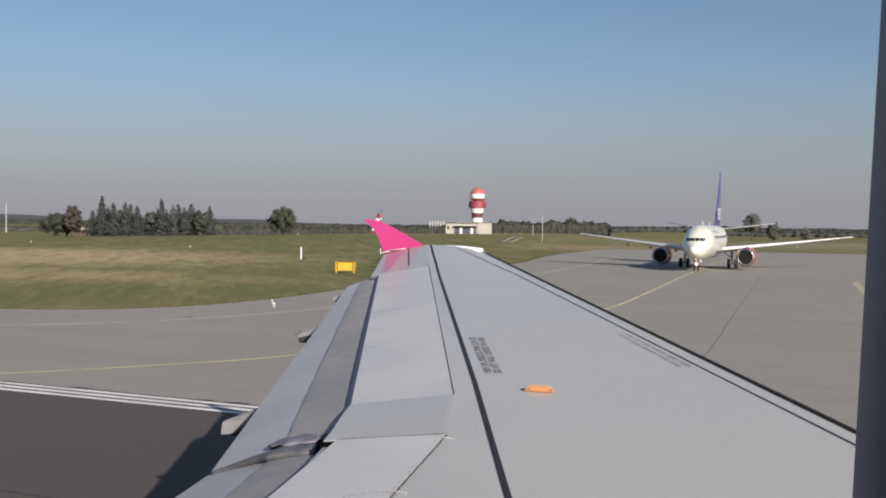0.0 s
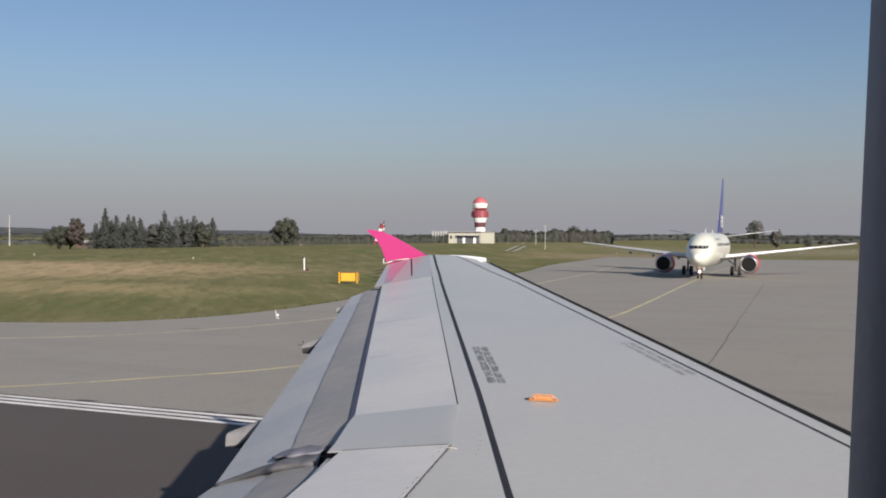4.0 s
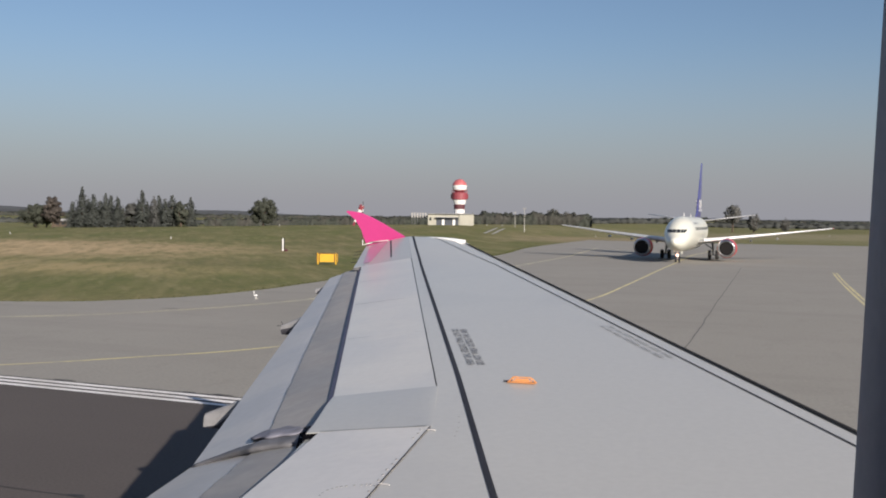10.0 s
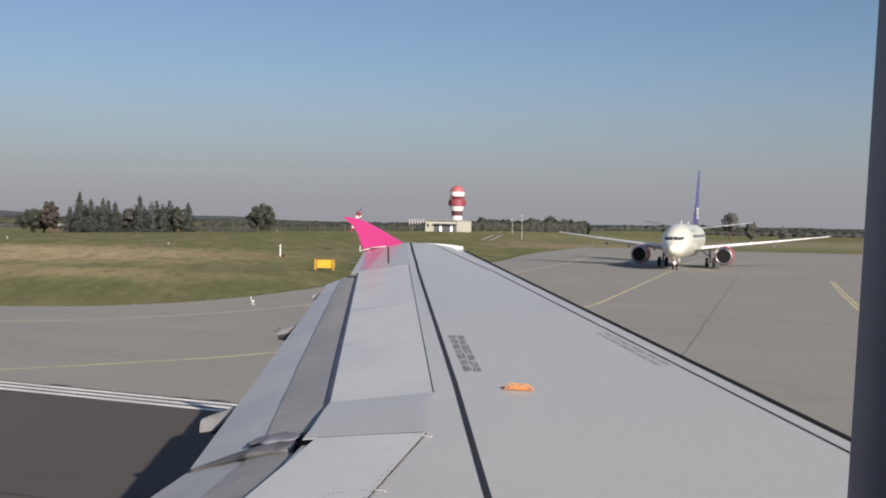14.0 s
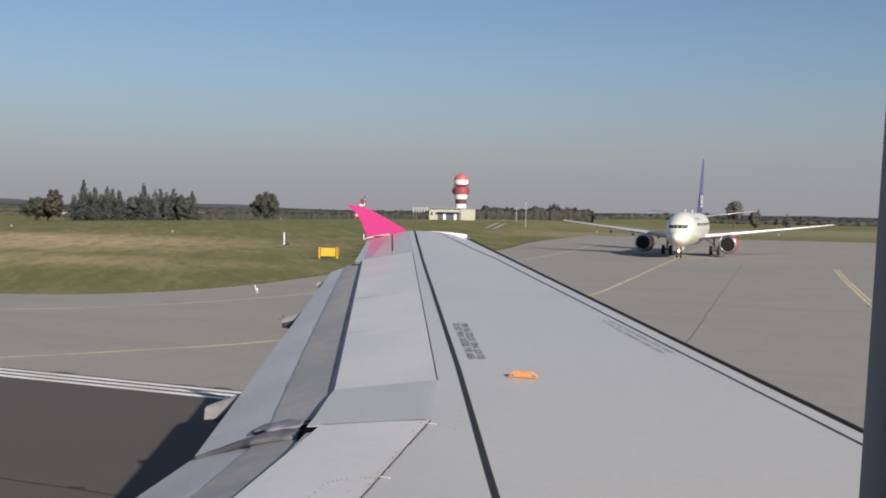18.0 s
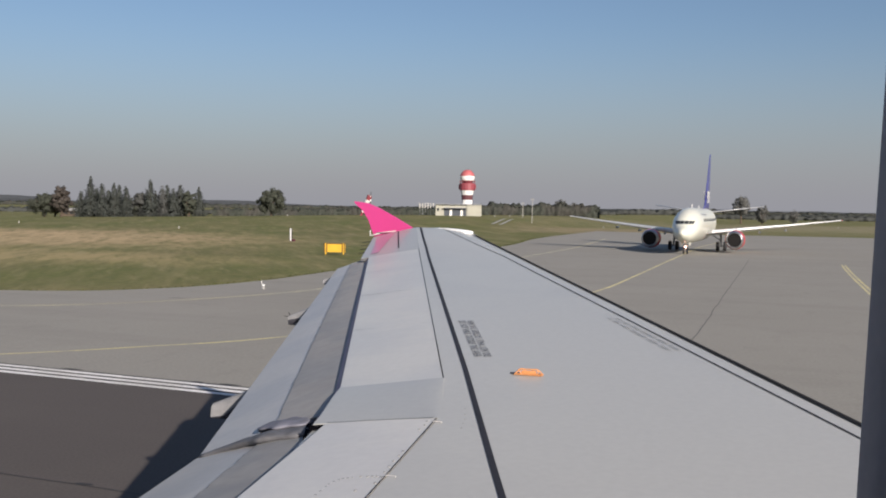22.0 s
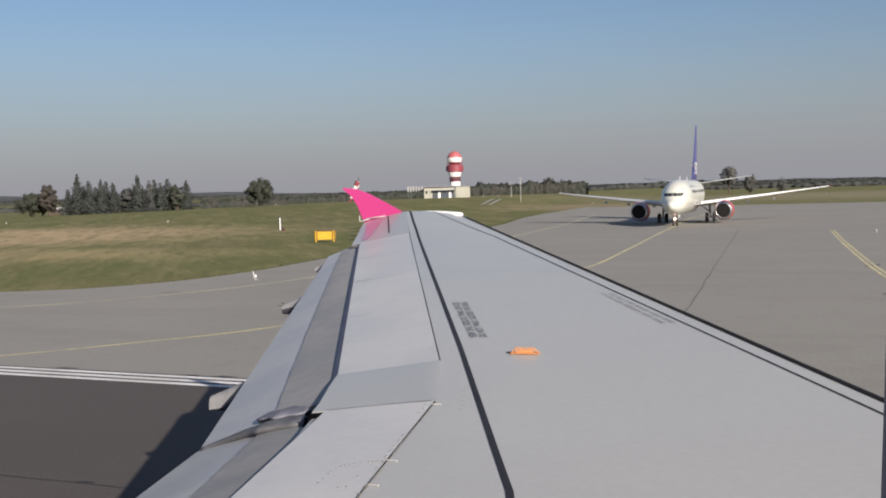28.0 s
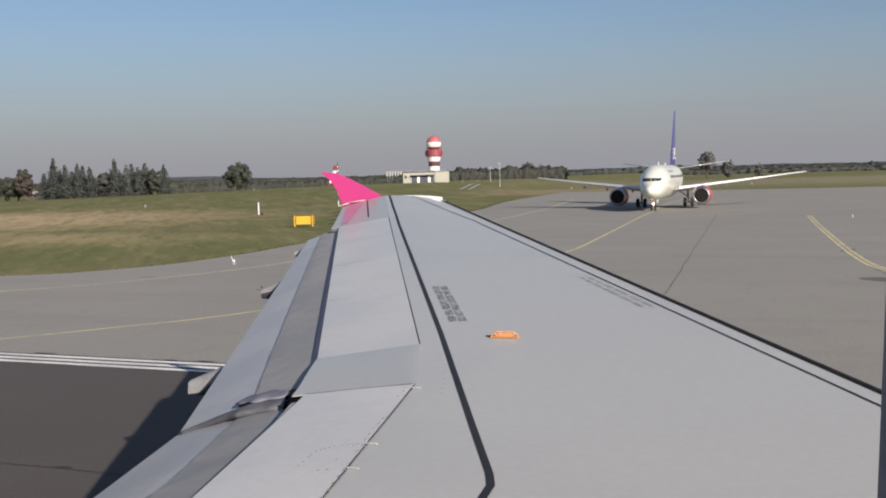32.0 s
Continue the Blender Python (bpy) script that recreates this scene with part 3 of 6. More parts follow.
def build_wing():
    # main panel: top flat to the nose, rounded nose, shallow belly
    bm = bmesh.new()
    rings = []
    ys = [1.0, 3, 5, 6.83, 7.69] + [7.69 + (16.95 - 7.69) * i / 24 for i in range(1, 25)]
    for y in ys:
        le, f = interp(y, NOSE), interp(y, FRONT)
        s = lerp(1.0, 0.5, (y - 1) / 16)
        ring = []
        for k in range(9):
            x = lerp(f + 0.004, le - 0.13, k / 8)
            ring.append(sk(x, y))
        for u, d in ((0.06, 0.0005), (0.12, 0.002), (0.185, 0.006), (0.215, 0.012), (0.235, 0.035), (0.235, 0.10), (0.17, 0.17 * s + 0.02), (0.0, 0.24 * s + 0.02)):
            ring.append((le - 0.13 + u, y, plane(y) - d))
        ring.append((lerp(le, f, 0.4), y, plane(y) - 0.55 * s))
        ring.append((f + 0.004, y, plane(y) - 0.42 * s))
        rings.append(ring)
    loft(bm, rings)
    bmesh.ops.recalc_face_normals(bm, faces=bm.faces[:])
    w = part("wing", bm, M_WING, plane_own, "light grey painted wing panel", smooth=False)
    return w


WING = build_wing()


def strip_on_skin(name, pts, width, mat, label, up=0.003):
    bm = bmesh.new()
    prev = None
    for i in range(len(pts)):
        x, y = pts[i]
        cur = (bm.verts.new(sk(x - width / 2, y, up)), bm.verts.new(sk(x + width / 2, y, up)))
        if prev:
            bm.faces.new((prev[0], prev[1], cur[1], cur[0]))
        prev = cur
    return part(name, bm, mat, WING, label)


def line(a, b, n=30):
    return [(lerp(a[0], b[0], i / n), lerp(a[1], b[1], i / n)) for i in range(n + 1)]


# black walkway stripe with its bend near the root
STRIPE = [(-8.40, 16.95), (-7.90, 15.64), (-7.53, 14.70), (-7.17, 13.76), (-4.95, 8.0), (-4.275, 6.2), (-4.055, 5.62), (-4.02, 5.5), (-4.0, 3.0)]
strip_on_skin("walkway_stripe", [p for a, b in zip(STRIPE, STRIPE[1:]) for p in line(a, b, 12)], 0.033, M_BLACK, "black walkway boundary stripe")
# gap behind the slats, dark nose strip
strip_on_skin("slat_gap", line((-8.05, 16.95), (-7.61, 16.21), 6) + line((-7.60, 16.19), (-6.4, 14.2)) + line((-6.35, 14.12), (-2.66, 6.92)) + line((-2.6, 6.8), (-0.6, 3.0)), 0.016, M_BLACK, "dark gap line behind the slats")


def nose_strip():
    bm = bmesh.new()
    rings = []
    for i in range(40):
        y = lerp(1.0, 16.75, i / 39)
        le = interp(y, NOSE)
        rings.append([(le - 0.13 + u, y, plane(y) - d + 0.004) for u, d in ((0.153, 0.001), (0.168, 0.0015), (0.186, 0.003), (0.217, 0.012), (0.239, 0.035), (0.240, 0.10), (0.175, 0.19))])
    loft(bm, rings, closed=False)
    part("leading_edge_strip", bm, M_DARKLE, WING, "black leading edge strip")


nose_strip()

# spoilers outboard of the kink: four panels with chordwise seams
SP_Y = [7.70, 9.52, 11.28, 12.95, 14.50]
for i, (ya, yb) in enumerate(zip(SP_Y, SP_Y[1:])):
    g = 0.0005
    bm = bmesh.new()
    a, b = ya + g, yb - g
    up = 0.001
    xs = 6
    top = []
    grid = []
    for j in range(7):
        y = lerp(a, b, j / 6)
        f, t = interp(y, FRONT) - 0.002, interp(y, BACK)
        grid.append([(lerp(f, t, k / 5), y + 0.02 * k / 5, skin(lerp(f, t, k / 5), y + 0.02 * k / 5) + up + 0.003 * math.sin(math.pi * k / 5)) for k in range(6)])
    rings = [row + [(p[0], p[1], p[2] - 0.035 * (1 - 0.7 * m / 5)) for m, p in reversed(list(enumerate(row)))] for row in grid]
    loft(bm, rings)
    bmesh.ops.recalc_face_normals(bm, faces=bm.faces[:])
    part("spoiler", bm, M_SPOIL, WING, "pale grey spoiler panel lying flat")
strip_on_skin("hinge_gap", line((-7.56, 14.5), (-4.99, 7.7), 40), 0.0055, M_BLACK, "dark gap along the spoiler hinge", up=0.004)
for y in SP_Y[1:-1]:
    f, t = interp(y, FRONT), interp(y, BACK)
    bm = bmesh.new()
    prev = None
    for k in range(9):
        x = lerp(t + 0.02, lerp(t, f, {9.52: 0.3, 11.28: 0.8, 12.95: 0.4}[y]), k / 8)
        w = {9.52: 0.005, 11.28: 0.008, 12.95: 0.003}[y] * (1 - 0.6 * k / 8)
        yy = y + 0.02 * (f - x) / (f - t)
        cur = [bm.verts.new(sk(x, yy - w, 0.007)), bm.verts.new(sk(x, yy + w, 0.007))]
        if prev:
            bm.faces.new((prev[0], prev[1], cur[1], cur[0]))
        prev = cur
    part("panel_seam", bm, M_LETTER2, WING, "faint dark seam between spoilers")

# strip that stands for both the seal and the spoilers' narrow shadow
bm = bmesh.new()
prev = None
for i in range(41):
    y = lerp(7.05, 14.5, i / 40)
    t = interp(y, BACK)
    wd = lerp(0.058, 0.05, i / 40)
    cur = [bm.verts.new((t + 0.02, y, skin(t, y) - 0.012)), bm.verts.new((t - wd * 0.6, y, skin(t, y) - 0.05)), bm.verts.new((t - wd * 0.7, y, skin(t, y) - 0.09))]
    if prev:
        for k in (0, 1):
            bm.faces.new((prev[k], prev[k + 1], cur[k + 1], cur[k]))
    prev = cur
part("spoiler_gap_strip", bm, M_SEAL_SHADE, WING, "strip standing in for the seal and the shadow behind the spoilers")

bm = bmesh.new()
prev = None
for i in range(31):
    y = lerp(3.2, 6.9, i / 30)
    t = lerp(-4.98, -5.41, i / 30) + 0.012
    z = skin(t, y) - 0.006
    cur = [bm.verts.new((t, y, z)), bm.verts.new((t - 0.024, y, z - 0.012)), bm.verts.new((t - 0.026, y, z - 0.11))]
    if prev:
        for k in (0, 1):
            bm.faces.new((prev[k], prev[k + 1], cur[k + 1], cur[k]))
    prev = cur
part("spoiler_gap_strip", bm, M_BLACKP, WING, "thin black seal behind the inboard spoiler")

# panel between the inboard and outboard spoilers, aileron root and tip panels
bm = bmesh.new()
rings = []
for y, up, skew in ((1.0, -0.03, 0.0), (4, -0.03, 0.0), (6.83, -0.03, 0.10), (6.842, 0.001, 0.10), (6.90, 0.001, 0.09), (7.0, 0.001, 0.08), (7.2, 0.001, 0.06), (7.45, 0.003, 0.03), (7.6, 0.004, 0.02), (7.699, 0.005, 0.02)):
    f, t = interp(y, FRONT) + 0.01, interp(y, BACK) + (0.0 if y > 6.8 else 0.25)
    row = []
    for k in (0, 0.02, 0.05, 0.09, 0.14, 0.2, 0.3, 0.5, 0.75, 1.0):
        x, yy = lerp(f, t, k), y + skew * k
        u = max(0.0, interp(yy, FRONT) - x)
        ease = 0.05 * math.sin(math.pi * min(1.0, max(0.0, (y - 6.83) / 0.87))) ** 0.5 if y > 6.835 else 0.0
        soft = DROP * ease * (1 - math.exp(-u / ease)) if ease > 0.001 else 0.0
        row.append(sk(x, yy, up + soft))
    rings.append(row + [(p[0], p[1], p[2] - 0.06) for p in reversed(row)])
loft(bm, rings)
bmesh.ops.recalc_face_normals(bm, faces=bm.faces[:])
shroud = part("shroud_panel", bm, M_WING, WING, "fixed grey shroud panel", smooth=True)
shroud.data.set_sharp_from_angle(angle=radians(14))

bm = bmesh.new()
rings = []
for i in range(9):
    y = lerp(14.51, 16.95, i / 8)
    f, t = interp(y, FRONT) + 0.01, interp(y, BACK) - lerp(0.10, 0.0, i / 8)
    row = [sk(lerp(f, t, k / 5), y) for k in range(6)]
    rings.append(row + [(p[0], p[1], p[2] - 0.10 + 0.015 * k) for k, p in reversed(list(enumerate(row)))])
loft(bm, rings)
bmesh.ops.recalc_face_normals(bm, faces=bm.faces[:])
part("aileron", bm, M_WING, WING, "grey aileron near the tip")
bm = bmesh.new()
rings = []
for y in (14.501, 14.508):
    f, t = interp(14.51, FRONT) - 0.5, interp(14.51, BACK) - 0.102
    row = [sk(lerp(f, t, k / 5), y, -0.003) for k in range(6)]
    rings.append(row + [(p[0], p[1], p[2] - 0.098 + 0.015 * k) for k, p in reversed(list(enumerate(row)))])
loft(bm, rings)
bmesh.ops.recalc_face_normals(bm, faces=bm.faces[:])
part("aileron_end", bm, M_ENDRIB, WING, "dark end cap of the aileron")
strip_on_skin("aileron_gap", line((-7.98, 14.89), (-8.73, 16.87), 14), 0.019, M_BLACK, "dark aileron gap", up=0.004)

# inboard spoiler, its hinge gap and fasteners
bm = bmesh.new()
grid = []
for j in range(8):
    y = lerp(3.2, 6.84, j / 7)
    f, t = interp(y, FRONT) - 0.002, lerp(-4.98, -5.40, j / 7)
    grid.append([(lerp(f, t, k / 5), y + 0.10 * k / 5 * (j / 7), skin(lerp(f, t, k / 5), y + 0.10 * k / 5 * (j / 7)) + 0.001 + 0.004 * math.sin(math.pi * k / 5)) for k in range(6)])
rings = [row + [(p[0], p[1], p[2] - 0.04) for p in reversed(row)] for row in grid]
loft(bm, rings)
bmesh.ops.recalc_face_normals(bm, faces=bm.faces[:])
SP1 = part("inboard_spoiler", bm, M_SPOIL_LIT, WING, "pale grey inboard spoiler with rivets")
strip_on_skin("hinge_gap", line((-4.379, 3.0), (-4.741, 6.83), 20), 0.0075, M_BLACK, "dark gap along the inboard spoiler hinge", up=0.004)



bm = bmesh.new()
prev = None
for k in range(13):
    s = 0.02 + 0.96 * k / 12
    x, y = lerp(-4.745, -5.405, s), 6.838 + 0.10 * s
    cur = [bm.verts.new(sk(x, y - 0.004, 0.0065)), bm.verts.new(sk(x, y + 0.004, 0.0065))]
    if prev:
        bm.faces.new((prev[0], prev[1], cur[1], cur[0]))
    prev = cur
part("panel_seam", bm, M_LETTER2, WING, "thin dark seam at the spoiler's end")


def hinge_bracket(x, y):
    bm = bmesh.new()
    box(bm, x - 0.015, x + 0.032, y - 0.002, y + 0.002, skin(x, y) + 0.003, skin(x, y) + 0.008, 0.001)
    rod(bm, (x + 0.032, y, skin(x, y) + 0.002), (x + 0.032, y, skin(x, y) + 0.008), 0.0045, 0.004, 8)
    part("hinge_bracket", bm, M_FLAP, WING, "small bare metal hinge fitting")


for x, y in ((-4.64, 5.89), (-4.61, 5.59), (-4.725, 6.76)):
    hinge_bracket(x, y)
rng = random.Random(4)
arc = [(-4.692, 5.89), (-4.737, 5.90), (-4.805, 5.899), (-4.844, 5.893), (-4.872, 5.863), (-4.882, 5.792), (-4.881, 5.694)]
rivets = arc + [((a[0] + c[0]) / 2, (a[1] + c[1]) / 2) for a, c in zip(arc, arc[1:])] + [(-4.711, 5.715), (-4.711, 5.6), (-4.75, 5.601)]
rivets += [(lerp(-4.585, -4.775, k / 21), lerp(5.2, 6.78, k / 21)) for k in range(22) if rng.random() < 0.8]
rivets = [(x + rng.uniform(-0.004, 0.004), y + rng.uniform(-0.004, 0.004)) for x, y in rivets]
for x, y in rivets:
    bm = bmesh.new()
    z = skin(x, y) + 0.007
    rod(bm, (x, y, z - 0.006), (x, y, z - 0.0012), 0.006, 0.0055, 8)
    part("rivet", bm, M_FASTENER, SP1)
for x, y in ((-4.66, 7.06), (-4.625, 6.95), (-4.60, 6.86), (-4.585, 6.78), (-4.57, 6.70)):
    bm = bmesh.new()
    z = skin(x, y)
    rod(bm, (x, y, z - 0.004), (x, y, z + 0.0015), 0.0055, 0.005, 8)
    part("rivet", bm, M_FASTENER, WING)


# flaps, lowered behind the spoilers
def bulge(s):
    """Rise of a flap's back: level in front, curving down to the trailing edge."""
    return 0.055 * math.sin(math.pi * max(s, 0.371) ** 0.7)


def build_flap(name, ends, label):
    """ends: for each end the front (x, y, z) and the back (x, y, z)."""
    bm = bmesh.new()
    rings = []
    for i in range(13):
        t = i / 12
        fr = Vector(ends[0][0]).lerp(Vector(ends[1][0]), t)
        bk = Vector(ends[0][1]).lerp(Vector(ends[1][1]), t)
        row = []
        for k in range(9):
            s = (k / 8) ** 1.5
            p = fr.lerp(bk, s)
            p.z += bulge(s)
            row.append(p)
        low = [p - Vector((0, 0, 0.14 * (1 - k / 8) + 0.008)) for k, p in enumerate(row)]
        rings.append(row + low[::-1])
    loft(bm, rings)
    bmesh.ops.recalc_face_normals(bm, faces=bm.faces[:])
    return part(name, bm, M_FLAP, WING, label)


OUT_FLAP = build_flap("outboard_flap", (((-5.50, 7.345, 3.275), (-6.42, 7.345, 2.99)), ((-8.15, 14.72, 3.80), (-8.78, 14.72, 3.70))), "lowered grey outboard flap")
IN_FLAP = build_flap("inboard_flap", (((-5.0, 2.2, 3.01), (-5.75, 2.2, 2.70)), ((-5.42, 7.34, 3.235), (-6.43, 7.34, 2.985))), "lowered grey inboard flap")


def flap_band(parent, ends, reach, label):
    """The darker bare front of a flap, with a ragged edge."""
    bm = bmesh.new()
    prev = None
    for i in range(61):
        t = i / 60
        fr = Vector(ends[0][0]).lerp(Vector(ends[1][0]), t)
        bk = Vector(ends[0][1]).lerp(Vector(ends[1][1]), t)
        m = interp(t, reach) + 0.02 * noise.noise((t * 40, 1.0, 0)) + 0.012 * noise.noise((t * 140, 7.0, 0))
        cur = []
        for k in range(7):
            s = m * k / 6
            p = fr.lerp(bk, s)
            p.z += bulge(s) + 0.011
            cur.append(bm.verts.new(p))
        if prev:
            for k in range(6):
                bm.faces.new((prev[k], cur[k], cur[k + 1], prev[k + 1]))
        prev = cur
    bmesh.ops.recalc_face_normals(bm, faces=bm.faces[:])
    part("flap_front_band", bm, M_FLAPGREY, parent, label)
    # chipped dark edge of the band
    bm = bmesh.new()
    prev = None
    for i in range(181):
        t = i / 180
        fr = Vector(ends[0][0]).lerp(Vector(ends[1][0]), t)
        bk = Vector(ends[0][1]).lerp(Vector(ends[1][1]), t)
        m = interp(t, reach) + 0.02 * noise.noise((t * 40, 1.0, 0)) + 0.012 * noise.noise((t * 140, 7.0, 0))
        wd = max(0.0015, 0.016 * noise.noise((t * 24, 11.0, 0)) + 0.014 * noise.noise((t * 90, 3.0, 0)))
        cur = []
        for s in (m - wd, m + wd * 0.6):
            p = fr.lerp(bk, s)
            p.z += bulge(s) + 0.014
            cur.append(bm.verts.new(p))
        if prev:
            bm.faces.new((prev[0], cur[0], cur[1], prev[1]))
        prev = cur
    part("band_edge", bm, M_FASTENER, parent, "chipped dark edge between bare and painted metal")


flap_band(OUT_FLAP, (((-5.50, 7.345, 3.275), (-6.42, 7.345, 2.99)), ((-8.15, 14.72, 3.80), (-8.78, 14.72, 3.70))), ((0, 0.455), (0.35, 0.53), (1, 0.68)), "darker grey front band of the flap")
flap_band(IN_FLAP, (((-5.0, 2.2, 3.01), (-5.75, 2.2, 2.70)), ((-5.42, 7.34, 3.235), (-6.43, 7.34, 2.985))), ((0, 0.35), (0.74, 0.37), (1, 0.53)), "darker grey front band of the flap")


def flap_seal():
    """Sagging rubber tube between the two flaps, with a folded blue-grey cuff at its front and an end rib."""
    bm = bmesh.new()
    rings = []
    spine = ((0.0, -5.575, 7.165, 3.250, 0.08), (0.06, -5.63, 7.19, 3.247, 0.125), (0.3, -5.87, 7.235, 3.200, 0.15), (0.58, -6.08, 7.285, 3.128, 0.085), (0.85, -6.30, 7.325, 3.042, 0.032), (1.0, -6.40, 7.338, 3.002, 0.014))
    for i in range(24):
        s = i / 23
        x, y, z, r = (interp(s, [(q[0], q[k]) for q in spine]) for k in (1, 2, 3, 4))
        r *= 1 + 0.08 * math.sin(s * 23)
        rings.append([(x, y + r * math.cos(2 * math.pi * k / 14), z + (0.011 + 0.09 * r) * (1 if k < 7 else 2) * math.sin(2 * math.pi * k / 14)) for k in range(14)])
    loft(bm, rings)
    bmesh.ops.recalc_face_normals(bm, faces=bm.faces[:])
    seal = part("flap_end_seal", bm, M_TUBE, WING, "dark grey rubber seal between the flaps", smooth=True)
    bm = bmesh.new()
    rings = []
    for i in range(16):
        s = i / 15
        x, y, z = lerp(-5.66, -6.07, s), lerp(7.335, 7.47, s), lerp(3.268, 3.176, s) + 0.012 * math.sin(math.pi * s)
        r = 0.165 * math.sin(math.pi * (0.08 + 0.88 * s)) ** 0.6 * (1 + 0.10 * math.sin(s * 17)) + 0.004
        rings.append([(x, y + r * math.cos(2 * math.pi * k / 14), z + r * (0.13 + 0.03 * math.sin(k * 2.1 + s * 9)) * math.sin(2 * math.pi * k / 14)) for k in range(14)])
    loft(bm, rings)
    bmesh.ops.recalc_face_normals(bm, faces=bm.faces[:])
    part("seal_cuff", bm, M_CUFF, seal, "folded blue-grey rubber cuff", smooth=True)
    bm = bmesh.new()
    top, low = [], []
    for i in range(9):
        s = i / 8
        x, z = lerp(-5.50, -6.42, s), lerp(3.275, 2.99, s) + bulge(s)
        top.append((x, z + 0.004))
        low.append((x, z - 0.14 * (1 - s) - 0.012))
    prof = top + low[::-1]
    rings = [[(x, y, z) for x, z in prof] for y in (7.336, 7.352)]
    loft(bm, rings)
    bmesh.ops.recalc_face_normals(bm, faces=bm.faces[:])
    part("flap_end_rib", bm, M_ENDRIB, WING, "dark grey flap end rib")
    # near-black strip added for the shade at the shroud's end
    bm = bmesh.new()
    rows = []
    for k in range(5):
        s = 0.45 + 0.57 * k / 4
        x, y = lerp(-4.74, interp(6.85, BACK), s), 6.838 + 0.10 * s
        rows.append([(x, y - 0.008, skin(x, y) - 0.002), (x, y, skin(x, y) - 0.002), (x, y, skin(x, y) - 0.09), (x, y - 0.008, skin(x, y) - 0.09)])
    loft(bm, rows)
    bmesh.ops.recalc_face_normals(bm, faces=bm.faces[:])
    part("shroud_end_shade", bm, M_VOID, WING, "near-black strip standing in for shade at the shroud panel's end")
    # near-black plate added in place of shade under the shroud corner
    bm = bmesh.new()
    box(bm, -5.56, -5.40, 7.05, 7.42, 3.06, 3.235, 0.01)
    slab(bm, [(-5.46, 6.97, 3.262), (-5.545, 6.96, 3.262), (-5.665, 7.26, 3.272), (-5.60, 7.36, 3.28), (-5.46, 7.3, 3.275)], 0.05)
    part("cove_shade_plate", bm, M_VOID, WING, "near-black plate standing in for shade under the shroud corner")


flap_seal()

# cove behind the spoilers; its shade is put into the spar's dark colour
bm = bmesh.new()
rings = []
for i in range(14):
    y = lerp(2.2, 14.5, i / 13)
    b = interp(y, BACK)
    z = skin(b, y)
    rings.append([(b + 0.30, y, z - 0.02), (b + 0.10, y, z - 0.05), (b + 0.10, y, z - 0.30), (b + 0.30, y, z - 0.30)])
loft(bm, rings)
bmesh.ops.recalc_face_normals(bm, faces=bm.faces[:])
part("rear_spar", bm, M_COVE_SHADE, WING, "rear spar in the flap cove, coloured dark for the cove's shade")


# flap track fairings
def fairing(y, x0, z0, length, half, top, low, share, wick=False, slant=False):
    """Boat-shaped body whose back slopes down to a blunt tail; the belly is coloured dark for shade."""
    for name, mat, lab in (("flap_track_fairing", M_FAIRING, "grey boat-shaped flap track fairing"), ("fairing_belly", M_COVE_SHADE, "belly of the fairing, coloured dark for the shade on it")):
        bm = bmesh.new()
        rings = []
        for i in range(17):
            s = i / 16
            tail = max(0.0, (s - 0.8) / 0.2)
            zt = z0 + lerp(top, 0.02, tail)
            zb = z0 - lerp(low, low * 0.9, tail)
            # slant: the painted shade's edge drops towards the tail
            mid = lerp(zb, zt, lerp(share, 0.08, smooth(0.82, 0.98, s)) if slant else share)
            lo, hi = (mid, zt) if mat is M_FAIRING else (zb, mid)
            w = half * (0.3 + 0.7 * smooth(0, 0.3, s)) * lerp(1.0, 0.45, smooth(0.7, 1.0, s))
            prof = ((-1, 0), (-0.95, 0.4), (-0.6, 0.85), (0, 1), (0.6, 0.85), (0.95, 0.4), (1, 0))
            if mat is M_FAIRING:
                rings.append([(x0 - length * s, y + w * a, lerp(lo, hi, c)) for a, c in prof])
            else:
                rings.append([(x0 - length * s, y + w * a, lerp(hi, lo, c)) for a, c in prof])
        loft(bm, rings)
        bmesh.ops.recalc_face_normals(bm, faces=bm.faces[:])
        part(name, bm, mat, WING, lab)
    if not wick:
        return
    bm = bmesh.new()
    xe = x0 - length
    rod(bm, (xe + 0.02, y, z0), (xe - 0.005, y, z0 + 0.055), 0.006, 0.004, 6)
    rod(bm, (xe + 0.02, y, z0 + 0.01), (xe - 0.06, y, z0 + 0.012), 0.004, 0.003, 6)
    part("static_wick", bm, M_BLACK, WING, "thin dark static wick on the fairing tail")


fairing(9.1, -5.4, 2.935, 1.95, 0.07, 0.18, 0.10, 0.85, slant=True)
fairing(12.2, -6.8, 3.31, 1.43, 0.06, 0.14, 0.09, 0.55, wick=True)
fairing(14.5, -7.9, 3.55, 0.98, 0.04, 0.06, 0.05, 0.1)

# lettering along the walkway: one readable line, one worn line of plain bars
def word_bars(start, end, words, height, mat, name):
    a, b = Vector(start), Vector(end)
    total = sum(words) + len(words) - 1
    d = (b - a) / total
    n = Vector((-d.y, d.x)).normalized() * height
    at = 0
    bm = bmesh.new()
    for w in words:
        for k in range(w):
            for u0, u1, lo, hi in ((0.14, 0.28, 0.0, 1.0), (0.46, 0.60, 0.0, 1.0), (0.28, 0.46, 0.42, 0.58)):
                p = a + d * (at + k + u0) + n * lo
                q = a + d * (at + k + u1) + n * lo
                quad = (p, q, q + n * (hi - lo), p + n * (hi - lo))
                bm.faces.new([bm.verts.new(sk(v.x, v.y, 0.004)) for v in quad])
        at += w + 1
    tagged(part(name, bm, mat, WING, "row of faded painted letters, too worn to read"), kind="stuff")


